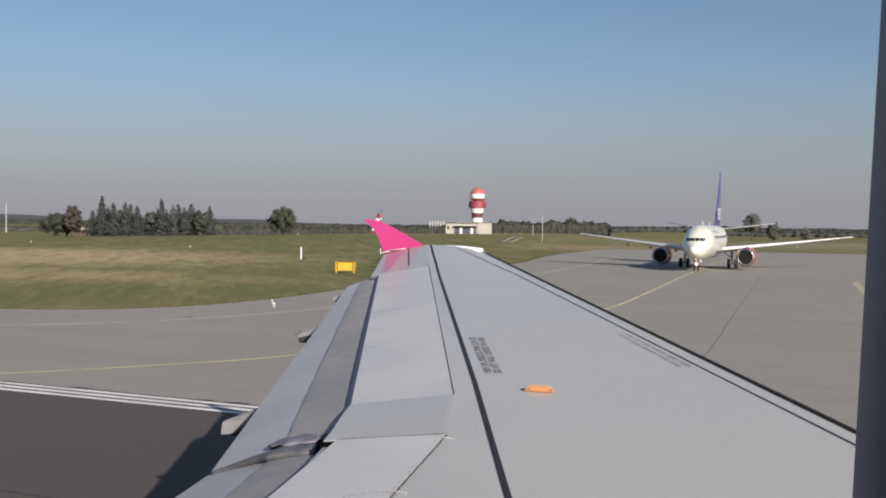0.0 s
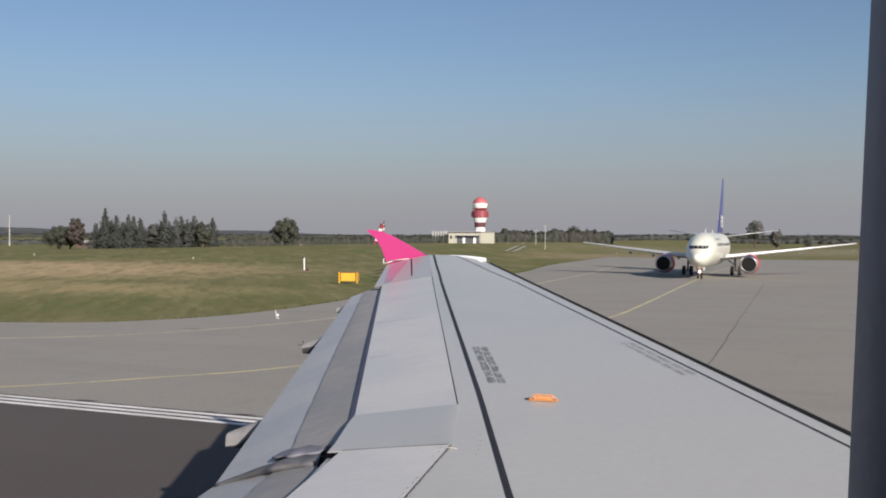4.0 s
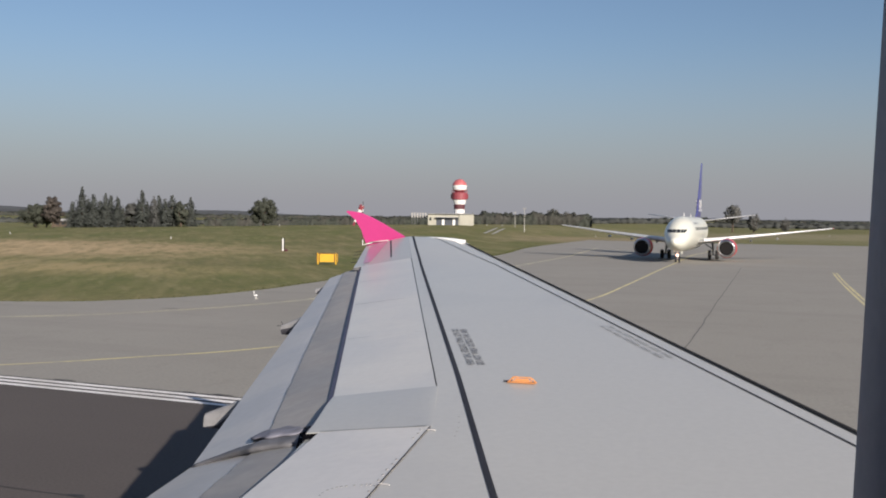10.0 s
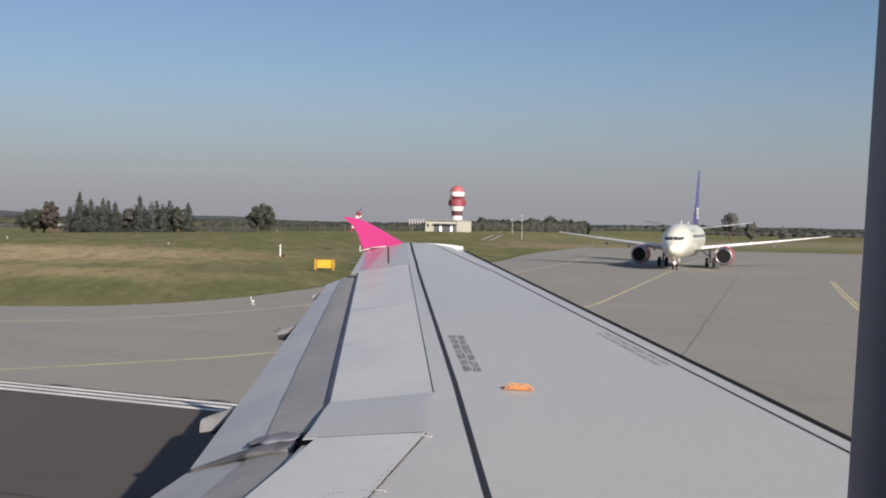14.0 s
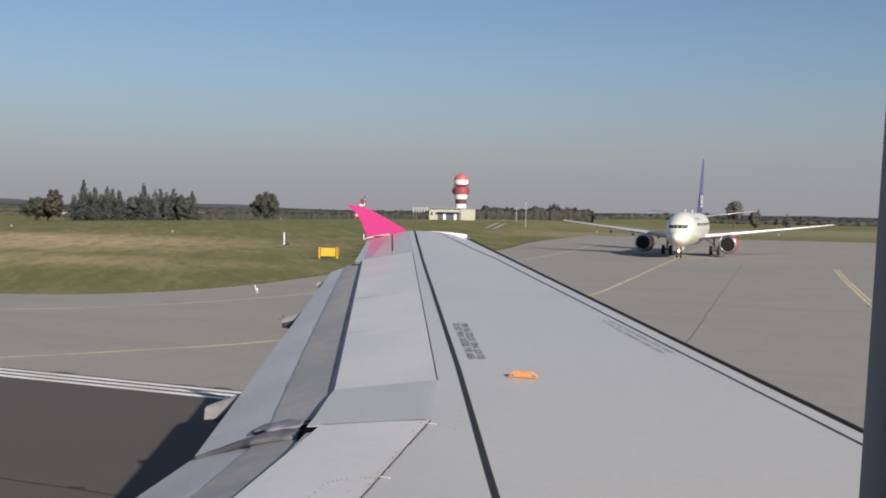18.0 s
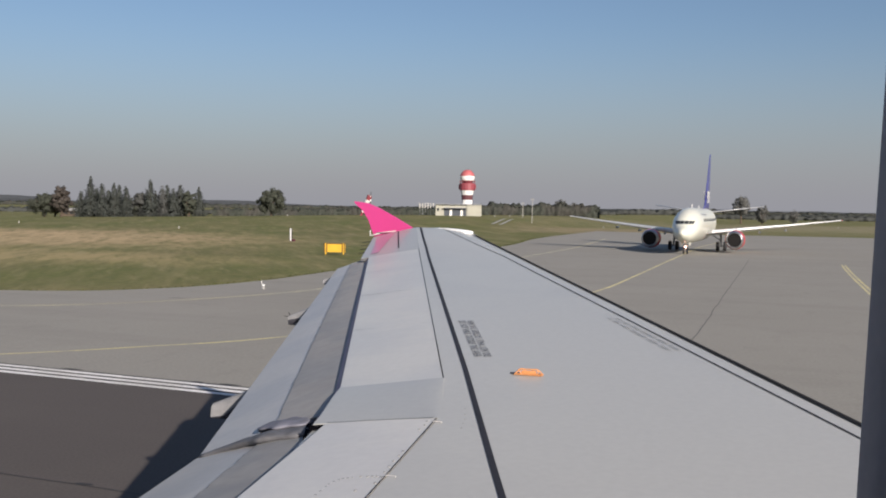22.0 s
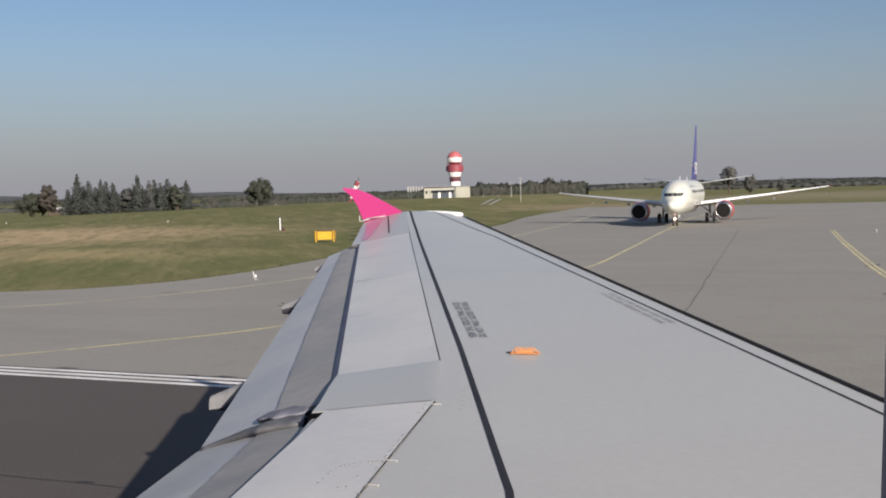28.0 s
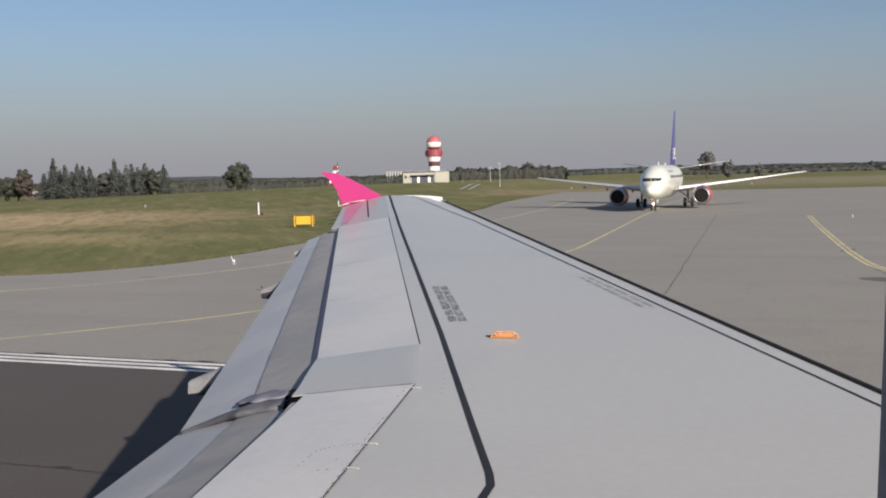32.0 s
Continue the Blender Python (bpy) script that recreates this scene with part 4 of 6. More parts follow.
def lettering(text, start, end, height):
    cu = bpy.data.curves.new("lettering", "FONT")
    cu.body = text
    cu.size = 1.0
    cu.offset = 0.014
    cu.space_word = 1.5
    tmp = new("lettering", cu)
    bpy.context.view_layer.update()
    me = bpy.data.meshes.new_from_object(tmp.evaluated_get(bpy.context.evaluated_depsgraph_get()))
    bpy.data.objects.remove(tmp)
    xs = [v.co.x for v in me.vertices]
    w = max(xs)
    a, b = Vector(start), Vector(end)
    d = (b - a) / w
    n = Vector((-d.y, d.x)).normalized() * height / 0.72
    for v in me.vertices:
        p = a + d * v.co.x + n * v.co.y
        v.co = sk(p.x, p.y, 0.004)
    me.materials.append(M_LETTER)
    ob = new("lettering", me)
    ob.parent = WING
    tagged(ob, kind="stuff")
    ob["label"] = "small dark painted warning line"


lettering("DO NOT WALK OUTSIDE THIS AREA", (-5.50, 9.62), (-4.99, 8.34), 0.052)
lettering("DO NOT WALK OUTSIDE THIS AREA", (-4.885, 8.38), (-5.395, 9.66), 0.052)
word_bars((-4.425, 10.05), (-3.825, 8.88), (2, 3, 4, 7, 4, 4), 0.04, M_LETTER2, "worn_lettering")
word_bars((-4.362, 10.05), (-3.762, 8.90), (3, 3, 4, 6, 4, 4), 0.04, M_LETTER2, "worn_lettering")


def rope_bracket():
    bm = bmesh.new()
    x0, x1, y = -4.605, -4.455, 7.93
    z = skin(-4.53, y)
    box(bm, x0 - 0.012, x1 + 0.012, y - 0.03, y + 0.03, z + 0.001, z + 0.008, 0.003)
    for cx in (x0 + 0.035, x1 - 0.035):
        for k in range(14):
            a, c = 2 * math.pi * k / 14, 2 * math.pi * (k + 1) / 14
            rod(bm, (cx + 0.017 * math.cos(a), y, z + 0.021 + 0.015 * math.sin(a)), (cx + 0.017 * math.cos(c), y, z + 0.021 + 0.015 * math.sin(c)), 0.0045, n=6)
    box(bm, x0 + 0.03, x1 - 0.03, y - 0.004, y + 0.004, z + 0.006, z + 0.026, 0.002)
    rod(bm, (x0 + 0.02, y, z + 0.034), (x1 - 0.02, y, z + 0.034), 0.004)
    rod(bm, (x0 + 0.02, y, z + 0.034), (x0 - 0.008, y, z + 0.006), 0.004)
    rod(bm, (x1 - 0.02, y, z + 0.034), (x1 + 0.012, y, z + 0.006), 0.004)
    br = part("escape_rope_bracket", bm, M_ORANGE, WING, "small orange escape rope bracket")
    bm = bmesh.new()
    rod(bm, (x0 - 0.04, y, z + 0.006), (x0 - 0.010, y, z + 0.006), 0.005)
    part("bracket_pin", bm, M_BLACK, br, "dark pin")


rope_bracket()


# tip: fence, light housing, wicks
def tip():
    y = 17.0
    bm = bmesh.new()
    prof = [(-8.50, 4.20), (-8.62, 4.27), (-8.86, 4.40), (-9.10, 4.52), (-9.28, 4.59), (-9.50, 4.615), (-9.51, 4.595), (-9.36, 4.47), (-9.27, 4.33), (-9.22, 4.2),
            (-9.17, 4.08), (-9.2, 3.98), (-9.27, 3.88), (-9.30, 3.80), (-9.2, 3.80), (-8.9, 3.92), (-8.55, 4.05)]
    a = [bm.verts.new((x, y - 0.012, z)) for x, z in prof]
    b = [bm.verts.new((x, y + 0.016, z)) for x, z in prof]
    bm.faces.new(a)
    bm.faces.new(b[::-1])
    n = len(prof)
    for i in range(n):
        bm.faces.new((a[i], b[i], b[(i + 1) % n], a[(i + 1) % n]))
    bmesh.ops.recalc_face_normals(bm, faces=bm.faces[:])
    bmesh.ops.triangulate(bm, faces=[f for f in bm.faces if len(f.verts) > 4])
    part("tip_fence", bm, M_PINK, WING, "magenta painted wingtip fence")
    bm = bmesh.new()
    rings = []
    for i in range(9):
        s = i / 8
        x = lerp(-8.45, -7.58, s)
        r = 0.075 * math.sin(math.pi * min(0.97, 0.12 + 0.8 * s)) ** 0.6
        rings.append([(x, 16.97 + r * 1.1 * math.cos(2 * math.pi * k / 12), 4.18 - 0.015 * s + r * 0.8 * math.sin(2 * math.pi * k / 12)) for k in range(12)])
    loft(bm, rings)
    bmesh.ops.recalc_face_normals(bm, faces=bm.faces[:])
    part("navigation_light_housing", bm, M_WHITE, WING, "white rounded navigation light housing", smooth=True)
    bm = bmesh.new()
    rod(bm, (-9.12, 16.96, 4.13), (-8.80, 16.94, 4.17), 0.009, 0.006, 8)
    rod(bm, (-9.20, 16.90, 4.09), (-9.06, 16.97, 4.13), 0.008, 0.009, 8)
    part("fence_root_cap", bm, M_SPOIL, WING, "bright worn cap where the fence meets the tip", smooth=True)
    for k in range(4):
        bm = bmesh.new()
        yy = 15.4 + 0.45 * k
        xb = interp(yy, BACK) - 0.03
        zz = skin(xb, yy) - 0.03
        rod(bm, (xb + 0.05, yy, zz), (xb - 0.15, yy, zz - 0.03), 0.007, 0.004, 6)
        part("static_wick", bm, M_BLACK, WING, "thin dark static discharge wick")
    # reflection of the fence, laid on the tip as a coloured patch
    bm = bmesh.new()
    prev = None
    for k in range(13):
        yy = lerp(14.75, 16.93, k / 12)
        cur = [bm.verts.new(sk(xx, yy, 0.005)) for xx in (lerp(-8.32, -9.08, k / 12), lerp(-8.22, -8.78, k / 12))]
        if prev:
            bm.faces.new((prev[0], prev[1], cur[1], cur[0]))
        prev = cur
    part("tip_reflection", bm, M_PINKPALE, WING, "pale magenta patch at the tip, a painted reflection of the fence")


tip()


# cabin wall with its window, and the fuselage shell round the camera
def cabin():
    wx, wz = -3.0402 - 0.15, 4.5
    y = 2.0
    hw, hh, rad = 0.15, 0.20, 0.085
    lean = math.tan(radians(2.1))

    def loop(grow, yy):
        pts = []
        for cx, cz, a0 in ((hw - rad, hh - rad, 0), (-hw + rad, hh - rad, 90), (-hw + rad, -hh + rad, 180), (hw - rad, -hh + rad, 270)):
            for k in range(9):
                a = radians(a0 + 90 * k / 8)
                px, pz = cx + (rad + grow) * math.cos(a), cz + (rad + grow) * math.sin(a)
                pts.append((wx + px + lean * pz, yy, wz + pz))
        return pts

    fus = thing("cabin_wall", "dark shaded cabin side wall with a rounded window", "wall", kind="structure")
    bm = bmesh.new()
    rings = [loop(g, y + d) for g, d in ((0.30, -0.03), (0.05, -0.03), (0.02, -0.022), (0.006, -0.008), (0.0, 0.012), (0.004, 0.03), (0.03, 0.045), (0.30, 0.045))]
    loft(bm, rings, cap0=False, cap1=False)
    bmesh.ops.recalc_face_normals(bm, faces=bm.faces[:])
    part("window_reveal", bm, M_CABIN, fus, "dark rounded window reveal", smooth=True)
    # fuselage shell: a tube open only at the window panel
    bm = bmesh.new()
    n = 40
    x0, x1 = wx - 0.36, wx + 0.36
    for xa, xb in ((-9.0, x0), (x0, x1), (x1, 5.0)):
        for i in range(n):
            a, b = 2 * math.pi * i / n, 2 * math.pi * (i + 1) / n
            pa = (2.03 * math.cos(a), 3.85 + 1.97 * math.sin(a))
            pb = (2.03 * math.cos(b), 3.85 + 1.97 * math.sin(b))
            mid = (pa[1] + pb[1]) / 2
            if (xa, xb) == (x0, x1) and pa[0] > 0 and abs(mid - wz) < 0.36:
                continue
            bm.faces.new([bm.verts.new(p) for p in ((xa, *pa), (xb, *pa), (xb, *pb), (xa, *pb))])
    for x in (-9.0, 5.0):
        bm.faces.new([bm.verts.new((x, 2.03 * math.cos(2 * math.pi * i / n), 3.85 + 1.97 * math.sin(2 * math.pi * i / n))) for i in range(n)])
    bmesh.ops.remove_doubles(bm, verts=bm.verts[:], dist=0.001)
    part("fuselage_shell", bm, M_SKIN, fus, "plain white fuselage shell")
    bm = bmesh.new()
    box(bm, -8.9, 4.9, -1.7, 1.7, 3.2, 3.3)
    part("cabin_floor", bm, M_CABIN, fus, "plain dark cabin floor")


cabin()


# ---------------------------------------------------------------- the other airliner, nose towards the runway
def build_jet():
    """Local frame: x to its port side (seen from ahead: to the viewer's right), y towards the tail, z up; nose tip at y = 0."""
    jet = thing("parked_airliner", "ivory twin-jet airliner with blue fin and red engines on the taxiway", "airplane", (-14.33, 118.6, 0.0), -0.9)
    L = 32.0
    # distance from the nose, half width, top, bottom
    shape = [(0.0, 0.05, 2.38, 2.26), (0.15, 0.32, 2.62, 2.02), (0.45, 0.55, 2.80, 1.82), (1.0, 0.79, 3.02, 1.60), (1.6, 1.02, 3.24, 1.44), (2.1, 1.18, 3.66, 1.36), (2.6, 1.32, 4.02, 1.30), (3.6, 1.50, 4.52, 1.22),
             (5.0, 1.66, 4.95, 1.17), (6.5, 1.74, 5.15, 1.15), (8.0, 1.77, 5.15, 1.15), (20.0, 1.77, 5.15, 1.15), (22.5, 1.71, 5.15, 1.42), (25.0, 1.49, 5.15, 2.0), (27.5, 1.11, 5.12, 2.75), (29.5, 0.73, 5.05, 3.4), (31.2, 0.34, 4.92, 4.1), (L, 0.11, 4.8, 4.5)]
    stations = [(s[0], s[1], (s[2] + s[3]) / 2, (s[2] - s[3]) / 2) for s in shape]

    def hull(y):
        return [interp(y, [(s[0], s[k]) for s in stations]) for k in (1, 2, 3)]

    bm = bmesh.new()
    rings = []
    for i in range(60):
        y = L * (i / 59) ** 1.25
        w, zc, h = hull(y)
        rings.append([(w * math.cos(2 * math.pi * k / 32), y, zc + h * math.sin(2 * math.pi * k / 32)) for k in range(32)])
    loft(bm, rings)
    bmesh.ops.recalc_face_normals(bm, faces=bm.faces[:])
    body = part("fuselage", bm, M_JET, jet, "glossy ivory fuselage", smooth=True)

    def side(y, ang, out=0.012):
        w, zc, h = hull(y)
        return ((w + out) * math.cos(ang), y, zc + (h + out) * math.sin(ang))

    def patch(name, y0, y1, a0, a1, mat, label="", sgn=1, parent=body, out=0.012, n=3):
        bm = bmesh.new()
        vs = [[None] * (n + 1) for _ in range(n + 1)]
        for i in range(n + 1):
            for j in range(n + 1):
                p = side(lerp(y0, y1, i / n), lerp(a0, a1, j / n), out)
                vs[i][j] = bm.verts.new((p[0] * sgn, p[1], p[2]))
        for i in range(n):
            for j in range(n):
                bm.faces.new((vs[i][j], vs[i + 1][j], vs[i + 1][j + 1], vs[i][j + 1]))
        bmesh.ops.recalc_face_normals(bm, faces=bm.faces[:])
        return part(name, bm, mat, parent, label)

    # cockpit windows: a dark band of panes over the nose
    for sgn in (1, -1):
        for a0, a1 in ((1.17, 1.545), (0.90, 1.13), (0.70, 0.87)):
            bm = bmesh.new()
            vs = []
            for a in (a0, (a0 + a1) / 2, a1):
                col = []
                for z in (3.34, 3.51, 3.69):
                    lo, hi = 0.5, 5.0
                    for _ in range(30):
                        mid = (lo + hi) / 2
                        if side(mid, a)[2] < z:
                            lo = mid
                        else:
                            hi = mid
                    p = side(lo, a, 0.02)
                    col.append(bm.verts.new((p[0] * sgn, p[1] - 0.015, p[2])))
                vs.append(col)
            for m in (0, 1):
                for q in (0, 1):
                    bm.faces.new((vs[m][q], vs[m + 1][q], vs[m + 1][q + 1], vs[m][q + 1]))
            bmesh.ops.recalc_face_normals(bm, faces=bm.faces[:])
            part("cockpit_window", bm, M_GLASS, body, "dark cockpit pane")
        for k in range(38):
            y = 6.6 + 0.508 * k
            if 12.6 < y < 13.2:
                continue
            patch("cabin_window", y - 0.13, y + 0.13, 0.235, 0.40, M_GLASS, "", sgn, n=1)
        for y0, y1, a0, a1, nm in ((4.9, 5.75, -0.36, 0.55, "forward_door"), (26.0, 26.75, -0.25, 0.62, "rear_door")):
            for e in ((y0, y0 + 0.05, a0, a1), (y1 - 0.05, y1, a0, a1), (y0, y1, a1 - 0.03, a1), (y0, y1, a0, a0 + 0.03)):
                patch("door_outline", *e, M_JWING, "grey door outline", sgn, n=2)
        # plain strokes standing for the airline's name
        for k in range(11):
            y = 6.7 + 0.52 * k
            patch("name_stroke", y, y + 0.34, 0.60, 0.60 + (0.20 if k in (0, 5) else 0.13), M_JWING, "plain grey stroke", sgn, n=1)
        patch("belly_mark", 14.2, 15.4, -0.2, -0.05, M_JWING, "grey mark", sgn, n=1)

    def surface(name, root, tipp, mat, label, parent=jet, n=12, bow=0.0):
        """A wing: (x, y leading edge, z, chord, thickness) at root, stations and tip."""
        bm = bmesh.new()
        rings = []
        sts = root if isinstance(root, list) else [root, tipp]
        for x, y, z, c, t in sts:
            ring = []
            for k in range(16):
                a = 2 * math.pi * k / 16
                u = 0.5 - 0.5 * math.cos(a)
                th = t * (1.0 - u) ** 0.6 * u ** 0.4 * 1.6
                ring.append((x, y + c * u, z + (th if a < math.pi else -th) * 0.5))
            rings.append(ring)
        loft(bm, rings)
        bmesh.ops.recalc_face_normals(bm, faces=bm.faces[:])
        return part(name, bm, mat, parent, label, smooth=True)

    for sgn in (1, -1):
        w = surface("wing", [(sgn * 1.5, 10.6, 2.22, 7.3, 0.85), (sgn * 5.2, 13.1, 2.66, 4.9, 0.55), (sgn * 11.5, 16.8, 3.34, 2.7, 0.30), (sgn * 16.5, 20.0, 3.92, 1.4, 0.15), (sgn * 16.75, 20.35, 3.95, 0.8, 0.06)], None, M_JWING, "pale grey swept wing")
        bm = bmesh.new()
        rings = [[(x, y + d, z + e) for d, e in ((-0.05, -0.01), (-0.02, 0.09 * s), (0.22, 0.12 * s), (0.22, 0.02))] for x, y, z, s in ((sgn * 2.2, 11.05, 2.30, 2.6), (sgn * 5.2, 13.1, 2.66, 1.8), (sgn * 11.5, 16.8, 3.34, 1.1), (sgn * 16.5, 20.0, 3.92, 0.6))]
        loft(bm, rings)
        bmesh.ops.recalc_face_normals(bm, faces=bm.faces[:])
        part("slat", bm, M_SLAT, w, "bright leading edge slat")
        bm = bmesh.new()
        lathe(bm, [(0.01, -0.12), (0.06, -0.05), (0.06, 0.2), (0.01, 0.3)], 8, "Y", (sgn * 16.6, 20.1, 3.94))
        part("navigation_light", bm, M_RLENS if sgn > 0 else M_WHITE, w, "small wingtip light")
        for fx, fy, fz in ((4.0, 16.2, 2.15), (7.2, 16.6, 2.45), (10.2, 17.6, 2.75)):
            bm = bmesh.new()
            lathe(bm, [(0.02, 0), (0.14, 0.5), (0.16, 1.2), (0.1, 2.1), (0.01, 2.8)], 10, "Y", (sgn * fx, fy, fz - 0.12))
            part("flap_track_fairing", bm, M_JWING, w, "grey flap track fairing", smooth=True)
        surface("tailplane", [(sgn * 0.7, 27.0, 4.75, 3.6, 0.32), (sgn * 4.0, 29.2, 5.15, 2.4, 0.2), (sgn * 7.1, 31.2, 5.55, 1.25, 0.1)], None, M_JWING, "pale grey tailplane")
        # engine
        ex, ey, ez = sgn * 4.83, 9.6, 1.52
        bm = bmesh.new()
        lathe(bm, [(0.80, 0.06), (0.83, -0.01), (0.87, -0.03), (0.93, 0.06), (0.985, 0.22), (1.0, 0.34)], 28, "Y", (ex, ey, ez))
        bmesh.ops.delete(bm, geom=[f for f in bm.faces if len(f.verts) > 6], context="FACES")
        eng = part("engine", bm, M_METAL, jet, "bright metal intake lip", smooth=True)
        for name, prof, mat, lab in (("inlet_cowl", [(0.995, 0.34), (1.045, 0.54)], M_METAL, "pale metal inlet cowl"),
                                     ("cowling", [(1.045, 0.54), (1.10, 0.85), (1.13, 1.2), (1.12, 1.9), (1.06, 2.45)], M_JRED, "glossy red engine cowling"),
                                     ("rear_cowl", [(1.06, 2.45), (1.0, 2.7), (0.84, 3.3), (0.70, 3.3)], M_SLAT, "pale grey rear cowl")):
            bm = bmesh.new()
            lathe(bm, prof, 28, "Y", (ex, ey, ez))
            bmesh.ops.delete(bm, geom=[f for f in bm.faces if len(f.verts) > 6], context="FACES")
            part(name, bm, mat, eng, lab, smooth=True)
        bm = bmesh.new()
        lathe(bm, [(0.70, 3.2), (0.62, 3.5), (0.45, 4.1), (0.25, 4.2), (0.05, 4.6)], 20, "Y", (ex, ey, ez))
        part("exhaust_cone", bm, M_METAL, eng, "grey exhaust cone", smooth=True)
        bm = bmesh.new()
        lathe(bm, [(0.775, 0.06), (0.77, 0.3), (0.78, 1.5), (0.02, 1.52)], 24, "Y", (ex, ey, ez))
        part("fan", bm, M_DARKLE, eng, "dark fan inside the intake")
        bm = bmesh.new()
        lathe(bm, [(0.26, 1.50), (0.18, 1.2), (0.02, 1.0)], 14, "Y", (ex, ey, ez))
        part("spinner", bm, M_GREYB, eng, "grey spinner", smooth=True)
        bm = bmesh.new()
        rings = [[(ex - 0.16, y, z0), (ex + 0.16, y, z0), (ex + 0.13, y, z1), (ex - 0.13, y, z1)] for y, z0, z1 in ((10.6, 2.4, 2.58), (12.2, 2.45, 2.72), (14.2, 2.2, 2.5))]
        loft(bm, rings)
        bmesh.ops.recalc_face_normals(bm, faces=bm.faces[:])
        part("pylon", bm, M_JET, eng, "ivory engine pylon")
        # main gear
        gx, gy = sgn * 2.86, 16.6
        bm = bmesh.new()
        rod(bm, (gx, gy, 0.55), (gx * 0.96, gy, 2.3), 0.11, 0.14)
        rod(bm, (gx - 0.5, gy, 0.56), (gx + 0.5, gy, 0.56), 0.07)
        rod(bm, (gx, gy, 1.2), (gx * 0.55, gy + 0.1, 2.1), 0.06)
        gear = part("main_gear", bm, M_GREYB, jet, "grey main landing gear leg")
        for o in (-0.43, 0.43):
            bm = bmesh.new()
            lathe(bm, [(0.30, -0.19), (0.52, -0.18), (0.56, -0.1), (0.56, 0.1), (0.52, 0.18), (0.30, 0.19)], 22, "X", (gx + o, gy, 0.56))
            part("tyre", bm, M_RUBBER, gear, "black tyre", smooth=False)
            bm = bmesh.new()
            lathe(bm, [(0.05, -0.15), (0.30, -0.15), (0.30, 0.15), (0.05, 0.15)], 14, "X", (gx + o, gy, 0.56))
            part("rim", bm, M_METAL, gear, "metal wheel rim")
    # nose gear
    bm = bmesh.new()
    rod(bm, (0, 3.7, 0.35), (0, 3.85, 1.7), 0.07, 0.09)
    rod(bm, (-0.26, 3.7, 0.35), (0.26, 3.7, 0.35), 0.05)
    rod(bm, (0, 3.75, 0.8), (0, 4.6, 1.6), 0.045)
    ng = part("nose_gear", bm, M_WPAINT, jet, "white nose gear leg")
    for o in (-0.2, 0.2):
        bm = bmesh.new()
        lathe(bm, [(0.18, -0.1), (0.32, -0.09), (0.345, -0.05), (0.345, 0.05), (0.32, 0.09), (0.18, 0.1)], 18, "X", (o, 3.7, 0.345))
        part("tyre", bm, M_RUBBER, ng, "black nose tyre")
        bm = bmesh.new()
        box(bm, o * 2.2 - 0.02, o * 2.2 + 0.02, 3.1, 4.9, 0.95, 1.45, 0.01)
        part("gear_door", bm, M_JET, ng, "ivory gear door")
    em = bpy.data.materials.new("taxi_lamp_glow")
    em.use_nodes = True
    e = em.node_tree.nodes["Principled BSDF"]
    e.inputs["Emission Color"].default_value = (1.0, 0.5, 0.35, 1)
    e.inputs["Emission Strength"].default_value = 5.0
    bm = bmesh.new()
    lathe(bm, [(0.01, -0.06), (0.11, -0.04), (0.12, 0.05), (0.02, 0.1)], 14, "Y", (0, 3.55, 0.82))
    part("taxi_light", bm, em, ng, "glowing taxi light")
    # fin
    bm = bmesh.new()
    rings = []
    for y, z, c, t in ((22.4, 5.05, 8.0, 0.10), (24.2, 5.45, 6.6, 0.28), (25.3, 6.0, 5.8, 0.33), (28.6, 10.2, 3.3, 0.18), (30.2, 12.3, 2.0, 0.09), (30.5, 12.5, 1.7, 0.05)):
        ring = []
        for k in range(16):
            a = 2 * math.pi * k / 16
            u = 0.5 - 0.5 * math.cos(a)
            th = t * (1.0 - u) ** 0.6 * u ** 0.4 * 1.6
            ring.append(((th if a < math.pi else -th) * 0.5, y + c * u, z))
        rings.append(ring)
    loft(bm, rings)
    bmesh.ops.recalc_face_normals(bm, faces=bm.faces[:])
    fin = part("fin", bm, M_BLUE, jet, "deep blue tail fin", smooth=True)
    for sgn in (1, -1):
        for k, (dy, hz) in enumerate(((0.0, 1.5), (1.25, 1.5), (2.5, 1.5))):
            bm = bmesh.new()
            for a, b in (((0.15, 0.0), (1.0, 0.25)), ((0.75, 0.2), (0.95, 0.8)), ((0.2, 0.65), (0.95, 0.9)), ((0.1, 0.7), (0.35, 1.35)), ((0.25, 1.2), (1.05, 1.5))) if k != 1 else (((0.0, 0.0), (0.3, 1.0)), ((0.25, 0.9), (0.85, 1.5)), ((0.75, 0.0), (1.05, 1.5)), ((0.2, 0.45), (0.9, 0.7))):
                y0, y1 = 26.1 + dy + a[0], 26.1 + dy + b[0]
                z0, z1 = 5.95 + a[1], 5.95 + b[1]
                bm.faces.new([bm.verts.new((sgn * 0.185, y, z)) for y, z in ((y0, z0), (y1, z0), (y1, z1), (y0, z1))])
            part("fin_emblem", bm, M_WPAINT, fin, "plain white shape on the fin")
    for y, h in ((9.5, 0.45), (17.5, 0.35)):
        bm = bmesh.new()
        rings = [[(dx, y + dy + s * 0.15, 5.10 + s * h) for dx, dy in ((-0.03, 0), (0.03, 0), (0.02, 0.3 - 0.12 * s), (-0.02, 0.3 - 0.12 * s))] for s in (0, 1)]
        loft(bm, rings)
        part("blade_antenna", bm, M_WPAINT, jet, "white blade antenna")
    return jet


build_jet()


# ---------------------------------------------------------------- radar tower and its building
def place(bearing, dist, back=0.0):
    a = radians(bearing)
    return -3.06 + math.sin(a) * dist, 1.75 + math.cos(a) * dist


